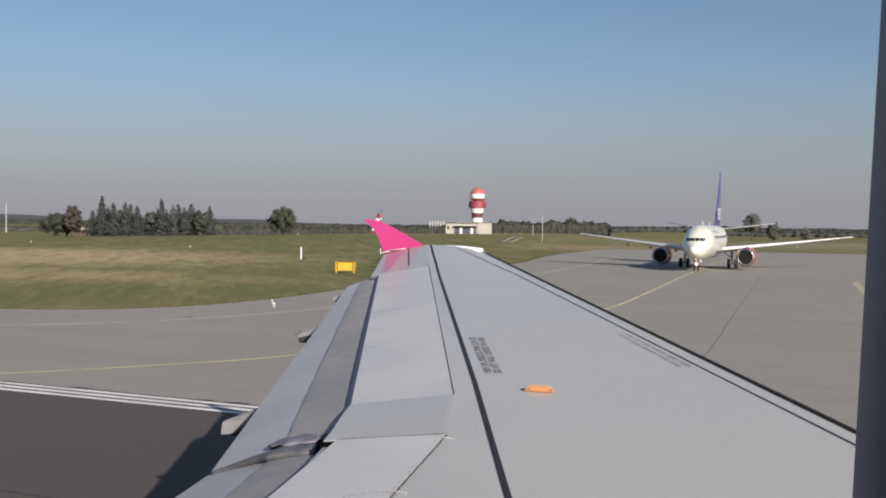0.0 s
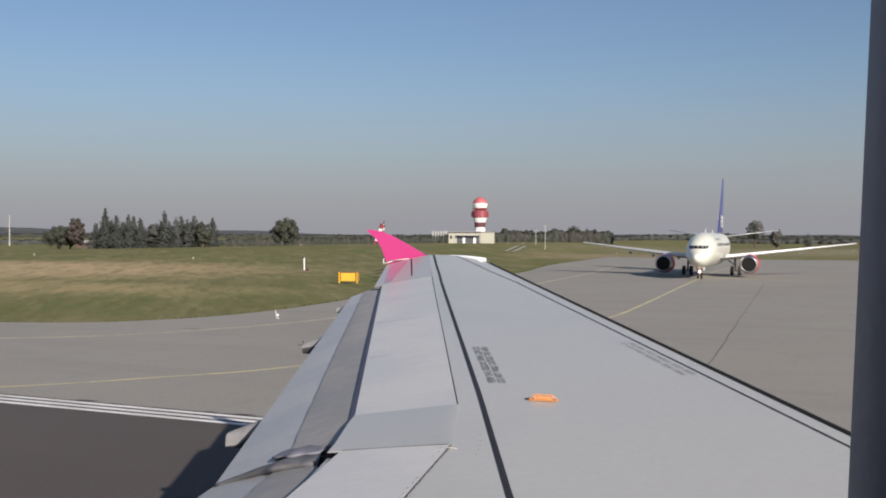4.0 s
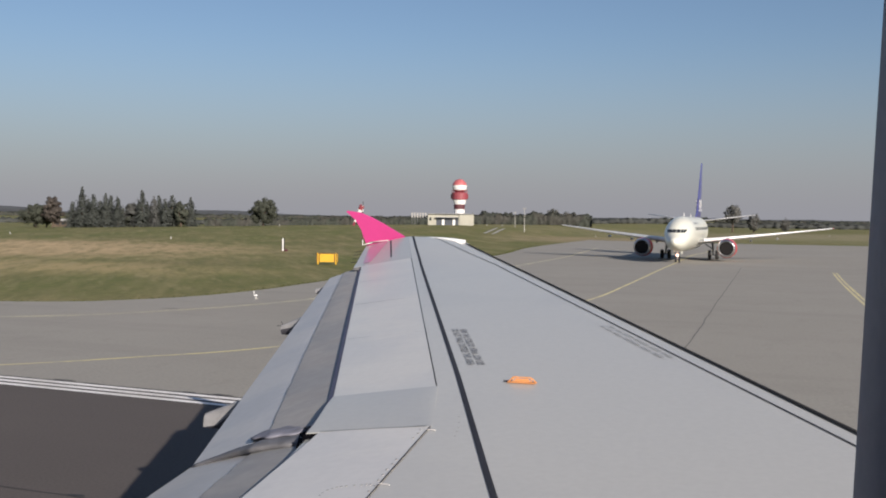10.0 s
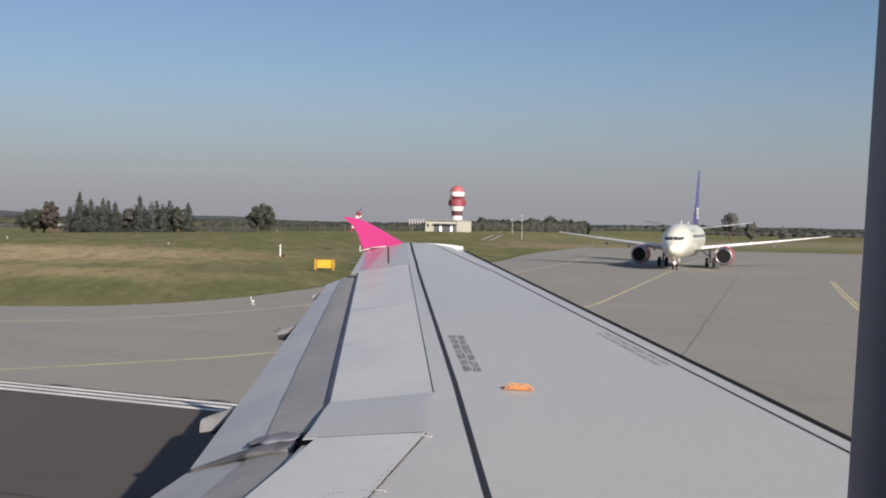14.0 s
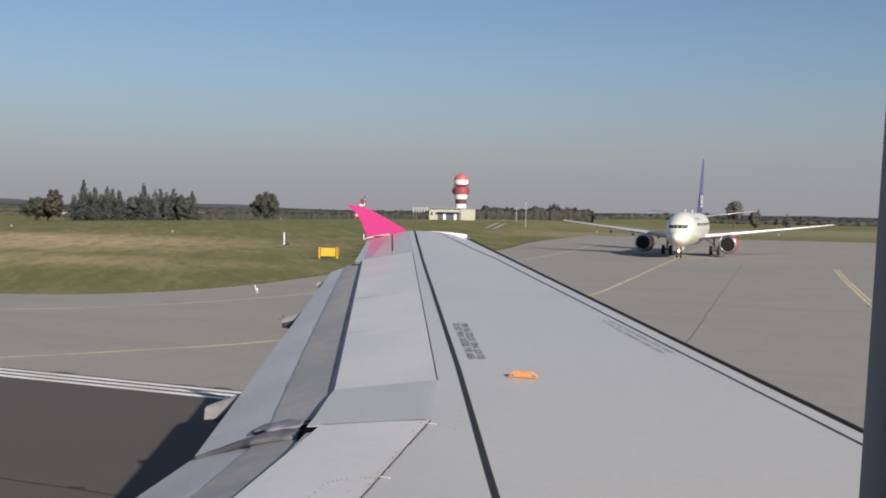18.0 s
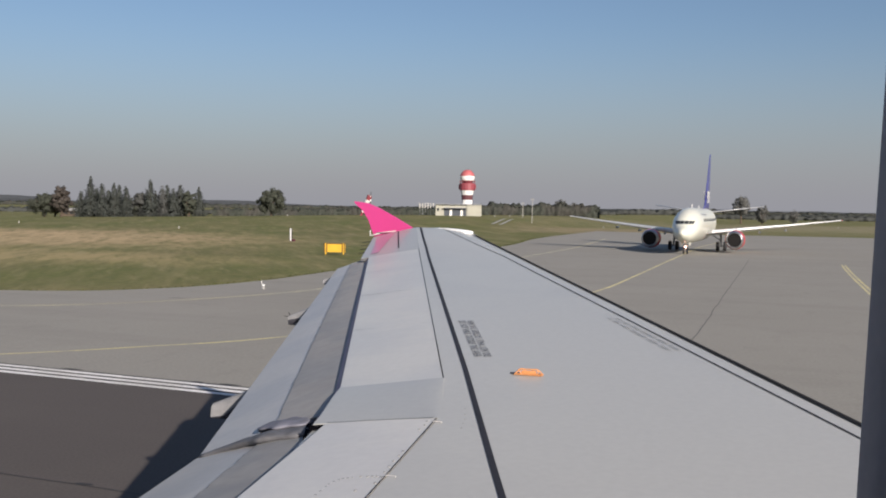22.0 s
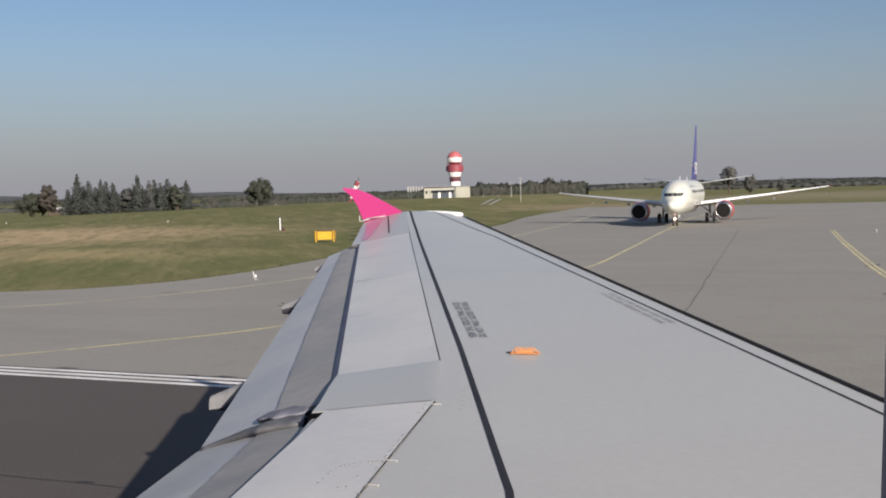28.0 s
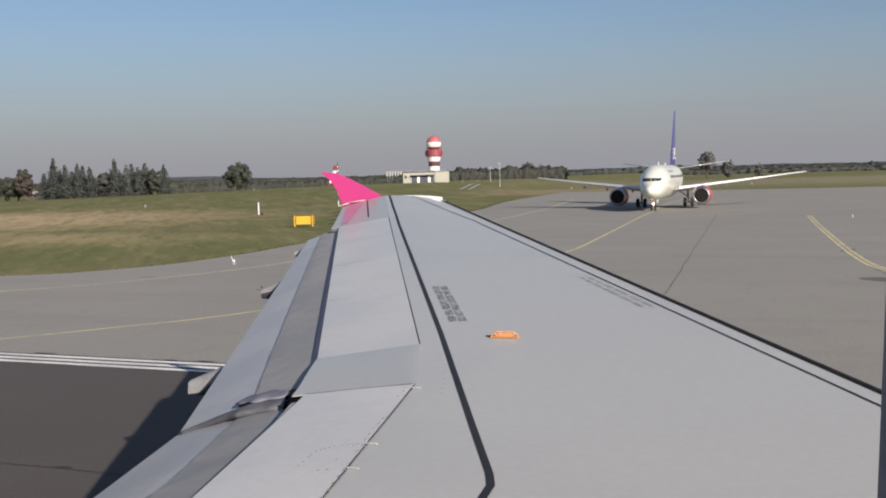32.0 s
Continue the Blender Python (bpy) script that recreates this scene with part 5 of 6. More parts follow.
def radar_site():
    x, y = place(-16.9, 345)
    z = 2.65
    t = thing("radar_tower", "red and white banded radar tower with a spherical dome", "tower", (x, y, z))
    def ring_part(name, prof, mat, label, n=24, parent=t):
        bm = bmesh.new()
        lathe(bm, prof, n)
        return part(name, bm, mat, parent, label, smooth=False)
    ring_part("tower_base", [(2.35, 0.0), (2.0, 3.9)], M_WPAINT, "white tower foot", 12)
    ring_part("white_band", [(1.95, 3.9), (1.95, 5.6)], M_WPAINT, "white shaft band", 12)
    ring_part("red_band", [(2.0, 5.6), (2.05, 7.3)], M_MAROON, "dark maroon shaft band", 12)
    ring_part("white_band", [(2.05, 7.3), (2.5, 8.9)], M_WPAINT, "white flaring band", 12)
    gal = ring_part("gallery", [(2.5, 8.9), (2.75, 9.1), (2.75, 11.3), (2.5, 11.5)], M_RED, "red gallery drum", 16)
    for k in range(16):
        a = 2 * math.pi * k / 16
        bm = bmesh.new()
        rod(bm, (2.75 * math.cos(a), 2.75 * math.sin(a), 11.4), (2.75 * math.cos(a), 2.75 * math.sin(a), 12.3), 0.05, n=6)
        part("rail_post", bm, M_RED, gal)
    bm = bmesh.new()
    for k in range(16):
        a, b = 2 * math.pi * k / 16, 2 * math.pi * (k + 1) / 16
        rod(bm, (2.75 * math.cos(a), 2.75 * math.sin(a), 12.3), (2.75 * math.cos(b), 2.75 * math.sin(b), 12.3), 0.05, n=6)
    part("handrail", bm, M_RED, gal)
    R, zc = 2.62, 13.6
    for nm, mat, a0, a1, lab in (("dome_lower", M_RED, -65, -28, "red lower dome band"), ("dome_middle", M_WPAINT, -28, 8, "white middle dome band"), ("dome_cap", M_DOMERED, 8, 89.5, "red dome cap")):
        ring_part(nm, [(R * math.cos(radians(lerp(a0, a1, i / 8))), zc + R * math.sin(radians(lerp(a0, a1, i / 8)))) for i in range(9)], mat, lab)
    bm = bmesh.new()
    rod(bm, (0, 0, 16.2), (0, 0, 17.0), 0.05, n=6)
    part("lightning_rod", bm, M_METAL, t, "thin lightning rod")
    for s in (-1, 1):
        bm = bmesh.new()
        box(bm, s * 2.85 - 0.3, s * 2.85 + 0.3, -0.5, 0.5, 9.3, 11.0, 0.08)
        part("equipment_box", bm, M_RED, gal, "red equipment box")

    t.scale = (0.9, 0.9, 0.92)
    hx, hy = place(-17.25, 341)
    h = thing("radar_building", "flat-roofed cream equipment building beside the radar tower", "building", (hx - 0.6, hy, z - 0.1), 17.0)
    bm = bmesh.new()
    box(bm, -7.4, 2.7, 0.0, 8.0, 0, 3.65, 0.03)
    box(bm, 2.7, 7.3, -0.4, 8.0, 0, 3.55, 0.03)
    wall = part("wall", bm, M_CREAM, h, "cream rendered wall")
    bm = bmesh.new()
    box(bm, -7.7, 7.5, -0.7, 8.3, 3.6, 3.9, 0.04)
    part("roof", bm, M_GREYB, h, "dark flat roof edge")
    bm = bmesh.new()
    box(bm, -4.8, 2.5, -1.5, 0.05, 2.45, 2.7, 0.03)
    part("canopy", bm, M_GREYB, h, "grey canopy over the doors")
    # dark panel added on the wall for the canopy's shade
    bm = bmesh.new()
    box(bm, -4.7, 2.4, -0.04, 0.1, 0.02, 2.44, 0.01)
    part("canopy_shade_panel", bm, M_CANOPY_SHADE, wall, "dark panel standing in for the shade under the canopy")
    for xa, xb in ((-4.0, -2.9), (-2.4, -1.2), (-0.6, 0.5), (1.0, 2.2)):
        bm = bmesh.new()
        box(bm, xa, xb, -0.07, 0.1, 0.05, 2.3, 0.02)
        part("door", bm, M_CANOPY_SHADE, wall, "grey steel door")
    for xa in (-2.75, 0.7):
        bm = bmesh.new()
        box(bm, xa - 0.15, xa + 0.65, -0.10, 0.02, 0.1, 2.1, 0.02)
        part("pale_panel", bm, M_WPAINT, wall, "white wall panel")
    bm = bmesh.new()
    box(bm, -6.9, -6.3, -0.05, 0.1, 1.5, 2.5, 0.02)
    part("window", bm, M_GLASS, wall, "dark window")
    fx, fy = place(-19.05, 352)
    f = thing("white_fence", "row of pale upright panels beside the building", "fence", (fx, fy, z), 17)
    for k in range(6):
        bm = bmesh.new()
        box(bm, -2.6 + 0.9 * k, -2.15 + 0.9 * k, -0.05, 0.05, 2.3, 3.95, 0.02)
        part("slat", bm, M_CONC, f)
        bm = bmesh.new()
        rod(bm, (-2.37 + 0.9 * k, 0.03, 0), (-2.37 + 0.9 * k, 0.03, 2.3), 0.05, n=6)
        part("post", bm, M_GREYB, f, "thin dark post")
    bm = bmesh.new()
    box(bm, -2.7, 2.5, 0.05, 0.11, 3.0, 3.15, 0.01)
    part("rail", bm, M_GREYB, f, "grey rail")


radar_site()


# ---------------------------------------------------------------- trees
def blade_cloud(pts, size, rng, loose=0.5):
    """Small leaf clumps: pts are pairs of a place and the way it faces."""
    verts, faces = [], []
    for p, out in pts:
        s = size * rng.uniform(0.6, 1.4)
        n = Vector(out) + Vector((rng.gauss(0, loose), rng.gauss(0, loose), rng.gauss(0, loose)))
        n = n.normalized() if n.length > 0.01 else Vector((0, 0, 1))
        u = n.cross(Vector((rng.gauss(0, 1), rng.gauss(0, 1), rng.gauss(0, 1)))).normalized() * s
        v = n.cross(u) * 0.85
        c = Vector(p)
        i = len(verts)
        verts += [tuple(c - u * 0.5 - v * 0.4), tuple(c + u * 0.5 - v * 0.5), tuple(c + u * 0.35 + v * 0.5), tuple(c - u * 0.4 + v * 0.6)]
        faces.append((i, i + 1, i + 2, i + 3))
    return verts, faces


def conifer(x, y, h, w, seed, mat=None, label="tall dark spruce with a ragged pointed crown"):
    rng = random.Random(seed)
    t = thing("spruce_tree", label, "tree", (x, y, terrain(x, y) - 0.1), rng.uniform(0, 360), group="trees in the field")
    bm = bmesh.new()
    rod(bm, (0, 0, 0), (rng.uniform(-.3, .3), 0, h * 0.97), 0.03 * h / 1.6, 0.02, 8)
    part("trunk", bm, M_TRUNK, t)
    pts = []
    layers = int(h * 1.3)
    for i in range(layers):
        s = i / layers
        z = h * (0.06 + 0.93 * s)
        r = w * 0.56 * (1 - s) ** 0.8 * rng.uniform(0.55, 1.25) + 0.12
        lean = rng.uniform(0, 6.283)
        for k in range(max(10, int(230 * (1 - s) + 20))):
            a = rng.uniform(0, 6.283)
            q = rng.uniform(0.15, 1.0) ** 0.6 * r * (1 + 0.35 * math.cos(a - lean))
            pts.append(((q * math.cos(a), q * math.sin(a), z - 0.35 * q + rng.uniform(-.75, .55)), (math.cos(a), math.sin(a), 0.6)))
    v, f = blade_cloud(pts, 0.36, rng, 0.3)
    raw("crown", v, f, mat or M_FIR, t)


def broadleaf(x, y, h, w, seed, mat=None, label="round broad-leaved tree with a dense crown", bare=0.03):
    rng = random.Random(seed)
    t = thing("broadleaf_tree", label, "tree", (x, y, terrain(x, y) - 0.1), 0, group="trees in the field")
    thin = mat is M_FARTREE
    bm = bmesh.new()
    rod(bm, (0, 0, 0), (0, 0, h * 0.45), 0.035 * h, 0.02 * h, 8)
    for k in range(7):
        a = k * 0.9 + rng.uniform(-.2, .2)
        e = (w * 0.3 * math.cos(a), w * 0.3 * math.sin(a), h * rng.uniform(0.55, 0.8))
        rod(bm, (0, 0, h * rng.uniform(0.2, 0.42)), e, 0.014 * h, 0.004 * h, 6)
    part("trunk", bm, M_TRUNK, t)
    blobs = []
    while len(blobs) < 80:
        p = Vector((rng.uniform(-1, 1), rng.uniform(-1, 1), rng.uniform(-1, 1)))
        if p.length > 1 or p.length < 0.3:
            continue
        wide = w * 0.43 * (1.0 - 0.22 * max(0.0, p.z) + 0.10 * noise.noise((p.x * 2 + seed, p.y * 2, p.z * 2)))
        blobs.append((p.x * wide, p.y * wide, h * (bare + (1 - bare) * (0.47 + 0.43 * p.z)), w * rng.uniform(0.055, 0.115)))
    pts = []
    for bx, by, bz, br in blobs:
        for k in range(90 if thin else 150):
            d = Vector((rng.gauss(0, 1), rng.gauss(0, 1), rng.gauss(0, 0.8))).normalized() * br * rng.uniform(0.6, 1.05)
            pts.append(((bx + d.x, by + d.y, min(h, max(h * bare * 0.6, bz + d.z))), d.normalized() + Vector((bx, by, (bz - 0.5 * h))) / w * 1.5))
    v, f = blade_cloud(pts, (0.022 if thin else 0.028) * h, rng, 0.35)
    raw("crown", v, f, mat or M_LEAF, t)


def tree_at(px_bearing, dist, kind, h, w, seed, **k):
    x, y = place(px_bearing, dist)
    (conifer if kind == "c" else broadleaf)(x, y, h, w, seed, **k)


# clump of trees across the meadow: bearing, distance, kind, height, width
CLUMP = [(-38.7, 392, "b", 9.0, 10), (-38.2, 396, "b", 8.6, 8), (-37.9, 388, "b", 11.9, 6.5),
         (-36.95, 394, "c", 9.4, 6), (-36.5, 390, "c", 14.6, 7), (-36.2, 396, "c", 10.5, 7), (-35.95, 388, "c", 11.9, 6), (-35.6, 392, "c", 9.8, 6.5), (-35.35, 390, "c", 12.3, 6), (-35.1, 395, "c", 11.8, 6), (-34.75, 388, "c", 11.1, 5.6), (-34.5, 394, "b", 7.5, 6),
         (-34.2, 392, "b", 7.0, 6), (-34.0, 390, "b", 9.6, 6.5), (-33.55, 386, "c", 13.4, 6.6), (-33.3, 392, "c", 9.5, 6), (-32.95, 388, "c", 11.2, 6.4), (-32.7, 390, "c", 11.6, 6), (-32.4, 386, "c", 10.2, 6),
         (-32.05, 388, "c", 11.6, 6.6), (-31.8, 392, "b", 10.4, 6), (-31.6, 384, "b", 10.0, 5), (-31.1, 388, "c", 10.9, 5.4)]
for i, (b, d, k, h, w) in enumerate(CLUMP):
    d -= 35
    h *= 0.91
    w *= 1.08
    if k == "b":
        tree_at(b, d, k, h, w, 10 + i, mat=(M_PALELEAF if i in (13, 20) else M_AUTUMN if i == 2 else M_LEAF), label=("pale thinning broad-leaved tree among spruces" if i in (13, 20) else "round broad-leaved tree with a dense crown"))
    else:
        tree_at(b, d, k, h, w, 10 + i, mat=(M_PALELEAF if i == 16 else M_FIR), label=("pale grey conical larch with thinning needles" if i == 16 else "tall dark spruce with a ragged pointed crown"))
tree_at(-27.35, 331, "b", 9.4, 9.6, 91)
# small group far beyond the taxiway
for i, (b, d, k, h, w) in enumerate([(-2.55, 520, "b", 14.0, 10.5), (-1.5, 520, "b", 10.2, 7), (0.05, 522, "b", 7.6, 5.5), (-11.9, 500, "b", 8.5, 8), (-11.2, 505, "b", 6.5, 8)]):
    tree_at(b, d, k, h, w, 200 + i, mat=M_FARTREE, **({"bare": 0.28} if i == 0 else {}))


def woods(b0, b1, dist, h0, h1, seed, crown=4.0, depth=24, name="far_woods", label="dark line of distant woods", mat=None):
    """A wood as one canopy: rounded crowns of uneven height, close together."""
    span, step = dist * radians(b1 - b0), crown / 6
    n, m = int(span / step), int(depth / (step * 1.6))
    seeds = {}

    def tree(i, j):
        if (i, j) not in seeds:
            r = random.Random(seed * 100003 + i * 971 + j * 13)
            seeds[i, j] = (i + r.uniform(0.1, 0.9), j + r.uniform(0.1, 0.9), r.uniform(0.62, 1.0), r.uniform(0.6, 0.95))
        return seeds[i, j]

    verts = []
    levels = (-0.05, 0.3, 0.55, 0.8)
    for j in range(m + 4):
        for i in range(n + 1):
            u, v = i * step, max(0, j - 3) * step * 1.6
            bear = lerp(b0, b1, i / n)
            cu, cv = u / crown, v / crown
            top = 0.5
            for di in (-1, 0, 1):
                for dj in (-1, 0, 1):
                    ti, tj, th, tr = tree(math.floor(cu) + di, math.floor(cv) + dj)
                    q = ((cu - ti) ** 2 + (cv - tj) ** 2) / (tr * tr)
                    if q < 1:
                        top = max(top, th * (0.62 + 0.38 * math.sqrt(1 - q)))
            lump = 0.5 + 0.5 * noise.noise((bear * 1.9, seed, 0)) + 0.35 * noise.noise((bear * 6.0, seed, 3))
            h = 1.12 * lerp(h0, h1, max(0.0, min(1.0, lump))) * top * (1 + 0.16 * noise.noise((cu * 4, cv * 4, seed)))
            back = v
            if j < 4:
                h *= levels[j] / 0.8 if j < 3 else 1.0
                back += crown * (0.5 * noise.noise((cu * 1.7, j * 0.9, seed)) + 0.3 * noise.noise((cu * 5, j * 2.1, seed)) + (0.0, -0.15, 0.0, 0.4)[j])
            x, y = place(bear, dist + back)
            verts.append((x, y, terrain(x, y) + h))
    w = n + 1
    faces = [(j * w + i, j * w + i + 1, (j + 1) * w + i + 1, (j + 1) * w + i) for j in range(m + 3) for i in range(n)]
    ob = raw(name, verts, faces, mat or M_WOOD)
    for p in ob.data.polygons:
        p.use_smooth = True
    tagged(ob, label, "woods", kind="stuff")


woods(-30.4, -16.0, 480, 2.4, 3.9, 5, crown=2.6)
woods(-16.2, -9.8, 452, 3.5, 6.0, 6, crown=3.0)
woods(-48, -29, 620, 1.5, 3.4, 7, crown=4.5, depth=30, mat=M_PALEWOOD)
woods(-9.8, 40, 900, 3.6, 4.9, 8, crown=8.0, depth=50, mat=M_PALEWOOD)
woods(-60, 60, 1500, 3, 7, 9, crown=9.0, depth=70)


def hills():
    verts, faces = [], []
    n = 120
    for i in range(n + 1):
        b = lerp(-75, 75, i / n)
        x, y = place(b, 2600)
        h = 7 + 15 * smooth(-36.5, -41, b) + 9 * smooth(-33, -30.5, b) * smooth(-26, -29, b) + 9 * noise.noise((b * 0.11, 2.0, 0)) + 4 * noise.noise((b * 0.5, 5.0, 0))
        x2, y2 = place(b, 3400)
        verts += [(x, y, -4), (x2, y2, max(3, h) + 8)]
    for i in range(n):
        faces.append((2 * i, 2 * i + 2, 2 * i + 3, 2 * i + 1))
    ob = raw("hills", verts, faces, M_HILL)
    tagged(ob, "low wooded hills along the horizon", "hills", kind="structure")


hills()


def farmhouse():
    x, y = place(-37.2, 408)
    t = thing("farmhouse", "low timber farmhouse with a pale roof behind the trees", "house", (x, y, terrain(x, y) - 0.1), 30)
    bm = bmesh.new()
    box(bm, -4.5, 4.5, -3, 3, 0, 2.1, 0.03)
    wall = part("wall", bm, M_TRUNK, t, "dark timber wall")
    bm = bmesh.new()
    rings = [[(xx, -3.4, 2.05), (xx, 0, 2.9), (xx, 3.4, 2.05)] for xx in (-4.8, 4.8)]
    loft(bm, rings)
    bmesh.ops.recalc_face_normals(bm, faces=bm.faces[:])
    roof = part("roof", bm, M_CONC, t, "pale grey pitched roof")
    bm = bmesh.new()
    box(bm, 1.6, 2.2, -0.3, 0.3, 2.6, 3.4, 0.02)
    part("chimney", bm, M_RED, roof, "brick chimney")
    for xx in (-3.0, -1.2, 2.6):
        bm = bmesh.new()
        box(bm, xx - 0.5, xx + 0.5, -3.05, -2.95, 0.8, 1.7, 0.01)
        part("window", bm, M_GLASS, wall, "dark window")
    bm = bmesh.new()
    box(bm, 0.2, 1.1, -3.05, -2.95, 0.05, 1.95, 0.01)
    part("door", bm, M_GREYB, wall, "grey door")


farmhouse()


# ---------------------------------------------------------------- airfield furniture
def yellow_board(x, y, w=2.4, h=0.95, turn=0.0, label="plain yellow taxiway board on short legs", slab_foot=True):
    t = thing("taxiway_board", label, "sign", (x, y, terrain(x, y) - 0.02), turn, group="yellow boards")
    bm = bmesh.new()
    box(bm, -w / 2, w / 2, -0.12, 0.12, 0.22, 0.22 + h, 0.03)
    body = part("board", bm, M_SIGNY, t)
    for c in (-0.47, -0.365, 0.365, 0.47):
        bm = bmesh.new()
        box(bm, c * w - 0.05, c * w + 0.05, -0.128, -0.121, 0.23, 0.21 + h, 0.002)
        part("slot", bm, M_SLOT, body, "dark amber slot beside the leg")
    bm = bmesh.new()
    box(bm, -w * 0.495, w * 0.495, -0.126, 0.126, 0.17 + h, 0.24 + h, 0.004)
    part("top_edge", bm, M_SLOT, body, "dark amber top edge")
    for s in (-1, 1):
        bm = bmesh.new()
        box(bm, s * w * 0.42 - 0.05, s * w * 0.42 + 0.05, -0.16, 0.16, 0.0, 0.26 + h, 0.01)
        part("leg", bm, M_SIGNY, t, "yellow steel leg")
    if slab_foot:
        bm = bmesh.new()
        box(bm, -w * 0.6, w * 0.6, -0.45, 0.45, -0.1, 0.05, 0.02)
        part("footing", bm, M_CONC, t, "pale concrete footing")
    return t


yellow_board(-45.4, 97.0, 2.1, 0.85, 12, slab_foot=False)
yellow_board(20.2, 95.8, 2.55, 0.95, -4, "plain yellow taxiway board on a concrete footing")


def taxi_sign(x, y, turn, n, w=2.0):
    t = thing("taxiway_sign", "low black and yellow taxiway guidance sign", "sign", (x, y, terrain(x, y)), turn, group="guidance signs")
    bm = bmesh.new()
    box(bm, -w / 2, w / 2, -0.1, 0.1, 0.3, 1.05, 0.02)
    b = part("cabinet", bm, M_BLACKP, t)
    bm = bmesh.new()
    box(bm, -w / 2 + w * 0.3, w / 2 - 0.04, -0.115, -0.101, 0.36, 0.99)
    face = part("face", bm, M_SIGNY, t, "yellow sign face")
    for k in range(n):
        bm = bmesh.new()
        x0 = -w / 2 + w * 0.36 + k * w * 0.17
        box(bm, x0, x0 + w * 0.1, -0.122, -0.116, 0.5, 0.86)
        part("bar", bm, M_BLACKP, face, "plain black bar")
    for s in (-1, 1):
        bm = bmesh.new()
        rod(bm, (s * w * 0.38, 0, 0), (s * w * 0.38, 0, 0.32), 0.04)
        part("leg", bm, M_WPAINT, t, "pale leg")
    bm = bmesh.new()
    box(bm, -w * 0.6, w * 0.6, -0.4, 0.4, -0.1, 0.04, 0.02)
    part("footing", bm, M_CONC, t, "pale concrete footing")


taxi_sign(-52.3, 142, 15, 3, 2.6)
taxi_sign(39.3, 77, -3, 3, 2.0)


def marker_post(x, y, h=1.6):
    t = thing("marker_post", "white marker post with dark edges and a small base box", "post", (x, y, terrain(x, y) - 0.08))
    bm = bmesh.new()
    box(bm, -0.11, 0.11, -0.05, 0.05, 0.1, h, 0.01)
    part("panel", bm, M_WPAINT, t)
    for s in (-1, 1):
        bm = bmesh.new()
        box(bm, s * 0.16 - 0.045, s * 0.16 + 0.045, -0.06, 0.04, 0.0, h + 0.1, 0.01)
        part("edge", bm, M_BLACKP, t, "black edge strip")
    bm = bmesh.new()
    box(bm, 0.25, 0.6, -0.2, 0.2, 0.03, 0.32, 0.03)
    part("base_box", bm, M_MAROON, t, "small dull maroon base box")


marker_post(-67.2, 131.5, 1.75)


def runway_light(x, y, flag=True):
    t = thing("edge_light", "small elevated taxiway edge light on a base plate", "light", (x, y, 0.006), group="edge lights")
    bm = bmesh.new()
    rod(bm, (0, 0, 0), (0, 0, 0.02), 0.15, 0.14, 12)
    part("base_plate", bm, M_CONC, t, "pale base plate")
    bm = bmesh.new()
    rod(bm, (0, 0, 0.02), (0, 0, 0.16), 0.04, 0.03, 8)
    part("stem", bm, M_CONC, t, "pale stem")
    bm = bmesh.new()
    lathe(bm, [(0.035, 0.16), (0.05, 0.19), (0.035, 0.24), (0.01, 0.25)], 10)
    part("lens", bm, M_WHITE, t, "clear lens")
    if flag:
        bm = bmesh.new()
        rod(bm, (-0.2, 0.25, 0), (-0.27, 0.25, 0.42), 0.016, n=6)
        part("marker_rod", bm, M_WPAINT, t, "white marker rod")


for p in ((-30.6, 54.2), (-30.9, 73.5), (6.2, 51.4), (5.2, 72.3), (17.2, 35.5), (32.1, 23.9), (49.7, 20.0), (80, 15.4), (-60, 41.5)):
    runway_light(*p)
for p in ((4.75, 100), (-33, 112), (14, 114), (36, 102.5), (49, 88.5)):
    runway_light(*p, flag=False)


def windsock():
    x, y = place(-22.08, 178)
    t = thing("windsock", "limp red and white striped windsock on a banded mast", "windsock", (x, y, terrain(x, y) - 0.05))
    for k in range(7):
        bm = bmesh.new()
        rod(bm, (0, 0, k * 0.95), (0, 0, (k + 1) * 0.95), 0.07)
        part("mast_section", bm, M_WPAINT if k % 2 == 0 else M_MAROON, t)
    bm = bmesh.new()
    rod(bm, (0, 0, 6.6), (0.05, 0, 7.35), 0.06, 0.04)
    part("mast_tip", bm, M_BLACKP, t, "dark mast tip")
    d = Vector((-0.42, 0, -0.9)).normalized()
    for k in range(5):
        bm = bmesh.new()
        a = Vector((-0.15, 0, 6.65)) + d * (k * 0.74)
        rod(bm, a, a + d * 0.74, 0.44 - 0.055 * k, 0.44 - 0.055 * (k + 1), 12, caps=False)
        part("sock_band", bm, M_RED if k % 2 == 0 else M_WPAINT, t)


windsock()


def mast(x, y, h, thick=0.10, label="slim pale lighting mast"):
    t = thing("light_mast", label, "mast", (x, y, terrain(x, y) - 0.1), group="masts")
    bm = bmesh.new()
    rod(bm, (0, 0, 0), (0, 0, h), thick, thick * 0.6)
    part("pole", bm, M_CONC, t)
    bm = bmesh.new()
    rod(bm, (-0.25, 0, h), (0.25, 0, h), 0.05)
    for s in (-0.25, 0.25):
        box(bm, s - 0.12, s + 0.12, -0.1, 0.1, h, h + 0.3, 0.02)
    part("lamp_head", bm, M_CONC, t)


for b, d, h, r in ((-13.4, 300, 6.6, 0.10), (-13.9, 345, 4.6, 0.10), (-41.05, 520, 13.5, 0.28)):
    mast(*place(b, d), h, r)
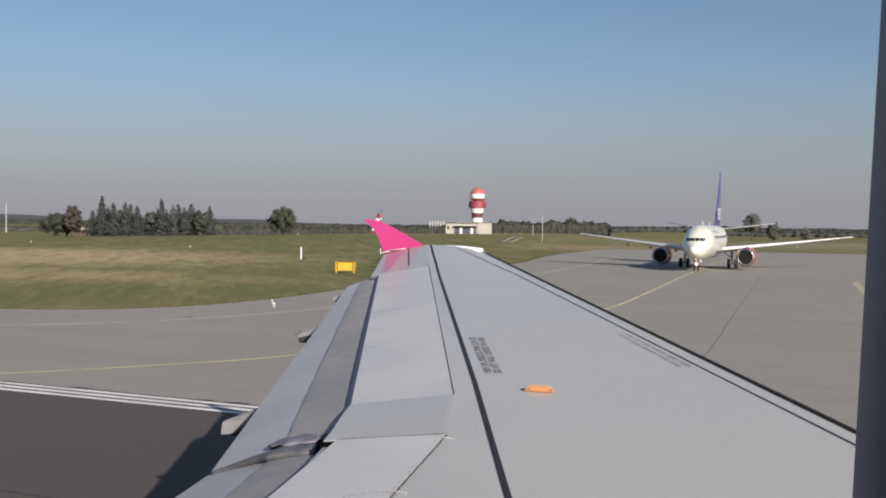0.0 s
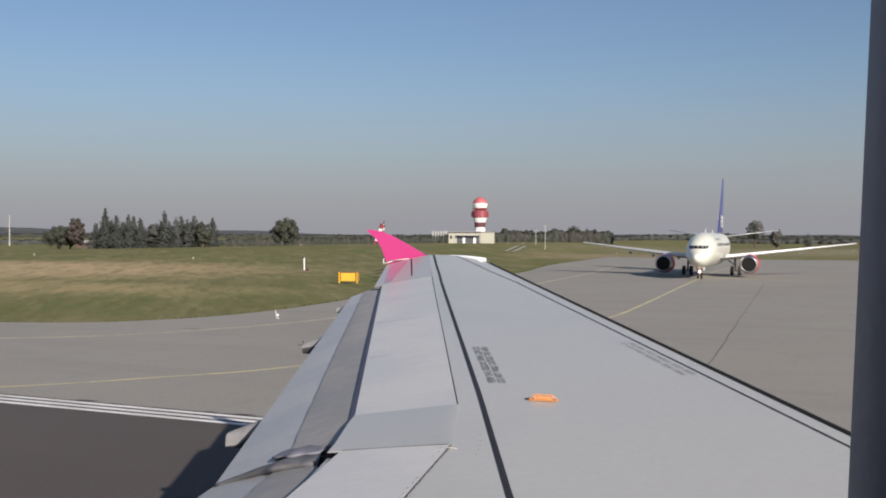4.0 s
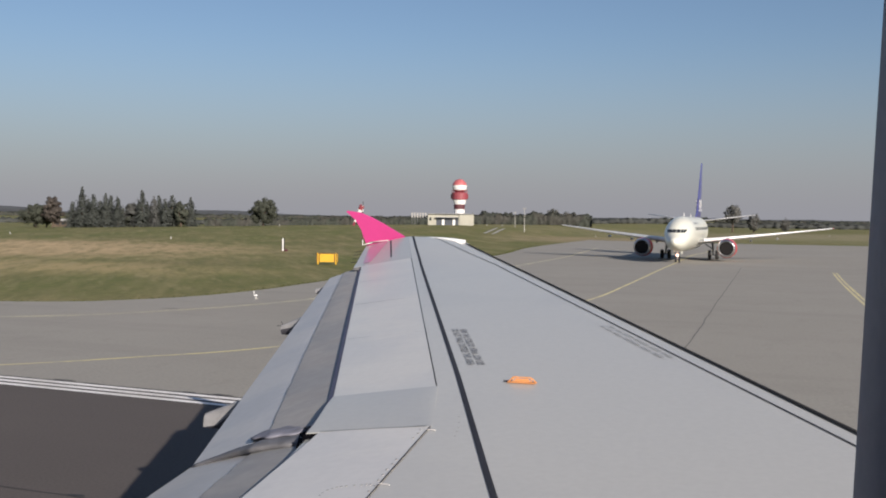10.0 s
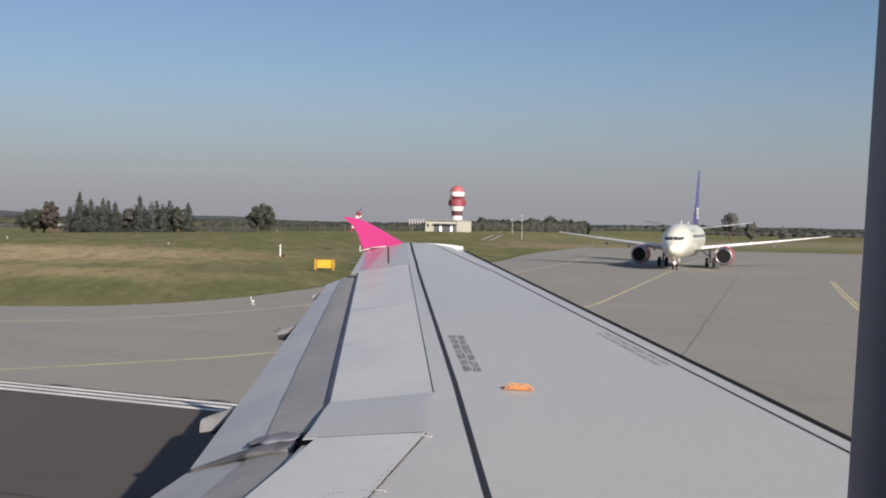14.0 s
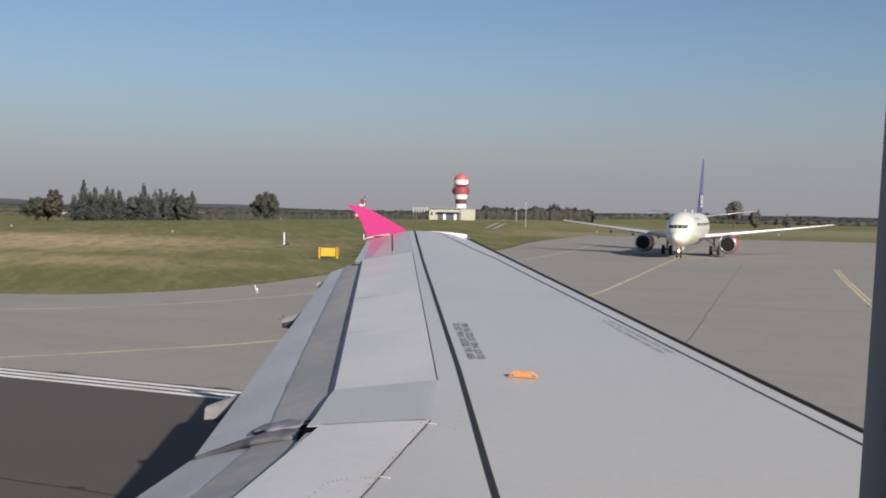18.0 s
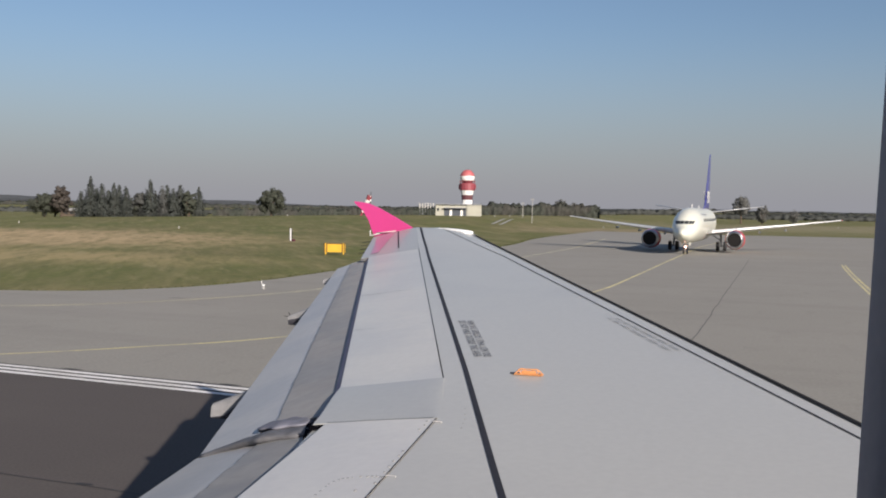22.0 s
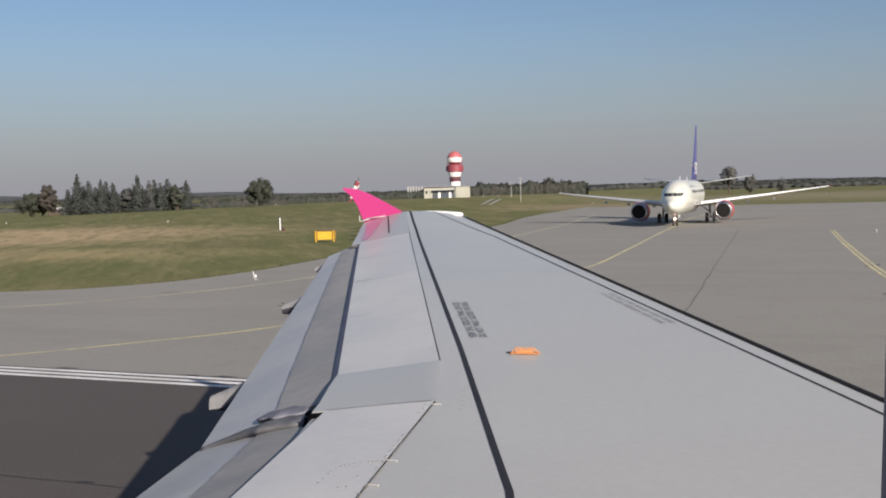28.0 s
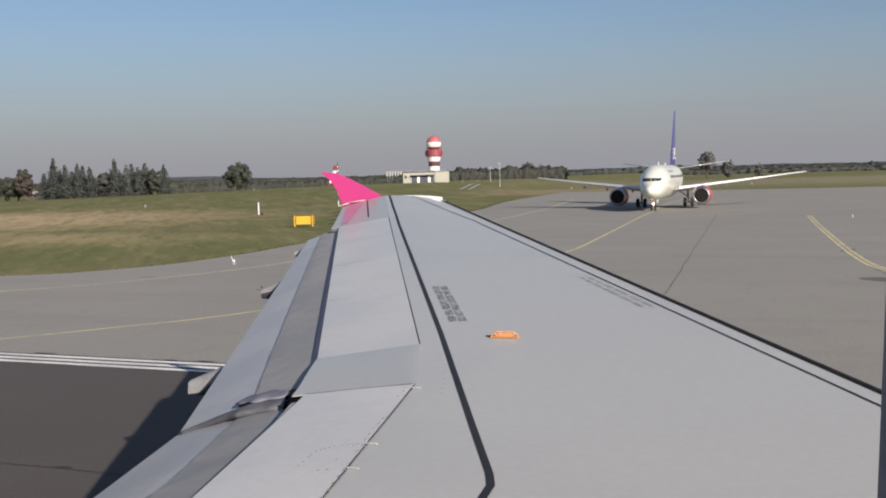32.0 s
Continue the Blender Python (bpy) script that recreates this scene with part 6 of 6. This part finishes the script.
# small white marker stubs in the meadow and along the far edge
for b, d in ((-32.1, 210), (-39.9, 250), (-33.6, 360), (-33.9, 365), (-26.5, 325), (-21.0, 300), (-15.4, 340), (-14.6, 350), (-10.6, 420), (-9.6, 300), (2.2, 400), (-1.5, 420)):
    x, y = place(b, d)
    t = thing("marker_stub", "small white marker stub in the grass", "marker", (x, y, terrain(x, y) - 0.08), group="marker stubs")
    bm = bmesh.new()
    box(bm, -0.09, 0.09, -0.09, 0.09, 0, 0.42, 0.03)
    part("stub", bm, M_CONC, t)
    bm = bmesh.new()
    lathe(bm, [(0.08, 0.42), (0.1, 0.46), (0.06, 0.52), (0.01, 0.54)], 8)
    part("cap", bm, M_CONC, t, "pale cap")
# worn track on the slope beside the radar building
for o in (0.0, 2.1):
    bm = bmesh.new()
    pts = [(-75.2 + o, 261), (-76.6 + o, 269), (-81.4 + o, 294), (-83.3 + o, 305)]
    prev = None
    for px, py in curve(pts, 5):
        cur = [bm.verts.new((px + q, py, terrain(px, py) + 0.12)) for q in (-0.4, 0.4)]
        if prev:
            bm.faces.new((prev[0], prev[1], cur[1], cur[0]))
        prev = cur
    tagged(part("wheel_track", bm, M_CONC), "pale worn wheel track on the slope", "track", kind="structure")


def earth_mound():
    bm = bmesh.new()
    cx, cy = 128, 470
    n, m = 120, 26
    grid = []
    for j in range(m + 1):
        row = []
        for i in range(n + 1):
            u, v = i / n, j / m
            x, y = cx - 45 + 130 * u, cy - 14 + 28 * v
            h = 6.8 * smooth(0, 0.10, u) * smooth(1.0, 0.9, u) * math.sin(math.pi * v) ** 0.7
            h *= 0.8 + 0.35 * noise.noise((x * 0.09, y * 0.1, 1)) + 0.35 * abs(noise.noise((x * 0.22, y * 0.16, 4))) + 0.2 * noise.noise((x * 0.7, y * 0.5, 2))
            row.append(bm.verts.new((x, y, max(-0.1, h) + terrain(x, y))))
        grid.append(row)
    for j in range(m):
        for i in range(n):
            bm.faces.new((grid[j][i], grid[j][i + 1], grid[j + 1][i + 1], grid[j + 1][i]))
    tagged(part("earth_mound", bm, M_SAND), "long mound of dug sand and earth with steep scars", "mound")
    t = thing("tipper_truck", "small white site truck in front of the earth mound", "truck", (86, 446, terrain(86, 446) - 0.05), 10)
    bm = bmesh.new()
    box(bm, -1.1, 1.1, -0.2, 4.6, 0.9, 2.1, 0.08)
    part("tipper_body", bm, M_GREYB, t, "grey tipper body")
    bm = bmesh.new()
    box(bm, -1.1, 1.1, -2.2, -0.3, 0.7, 2.7, 0.15)
    cab = part("cab", bm, M_WPAINT, t, "white cab")
    bm = bmesh.new()
    box(bm, -0.95, 0.95, -2.23, -2.19, 1.6, 2.4, 0.01)
    part("windscreen", bm, M_GLASS, cab, "dark windscreen")
    for sx in (-0.95, 0.95):
        for yy in (-1.4, 2.4, 3.6):
            bm = bmesh.new()
            lathe(bm, [(0.2, -0.15), (0.5, -0.15), (0.5, 0.15), (0.2, 0.15)], 14, "X", (sx, yy, 0.5))
            part("wheel", bm, M_RUBBER, t, "black wheel")


earth_mound()
for b, d, w, h in ((-6.3, 1150, 20, 4), (-4.9, 1300, 24, 5), (-8.0, 1350, 14, 5)):
    x, y = place(b, d)
    t = thing("far_shed", "long pale industrial shed far off", "building", (x, y, terrain(x, y) - 0.3), 0, group="far sheds")
    bm = bmesh.new()
    box(bm, -w / 2, w / 2, 0, 15, 0, h, 0.1)
    part("wall", bm, M_CONC, t)
    bm = bmesh.new()
    rings = [[(-w / 2 - 0.3, yy, h), (w / 2 + 0.3, yy, h), (w / 2 + 0.3, yy, zz), (-w / 2 - 0.3, yy, zz)] for yy, zz in ((-0.3, h + 0.3), (7.5, h + 1.6), (15.3, h + 0.3))]
    loft(bm, rings)
    part("roof", bm, M_GREYB, t, "shallow grey roof")
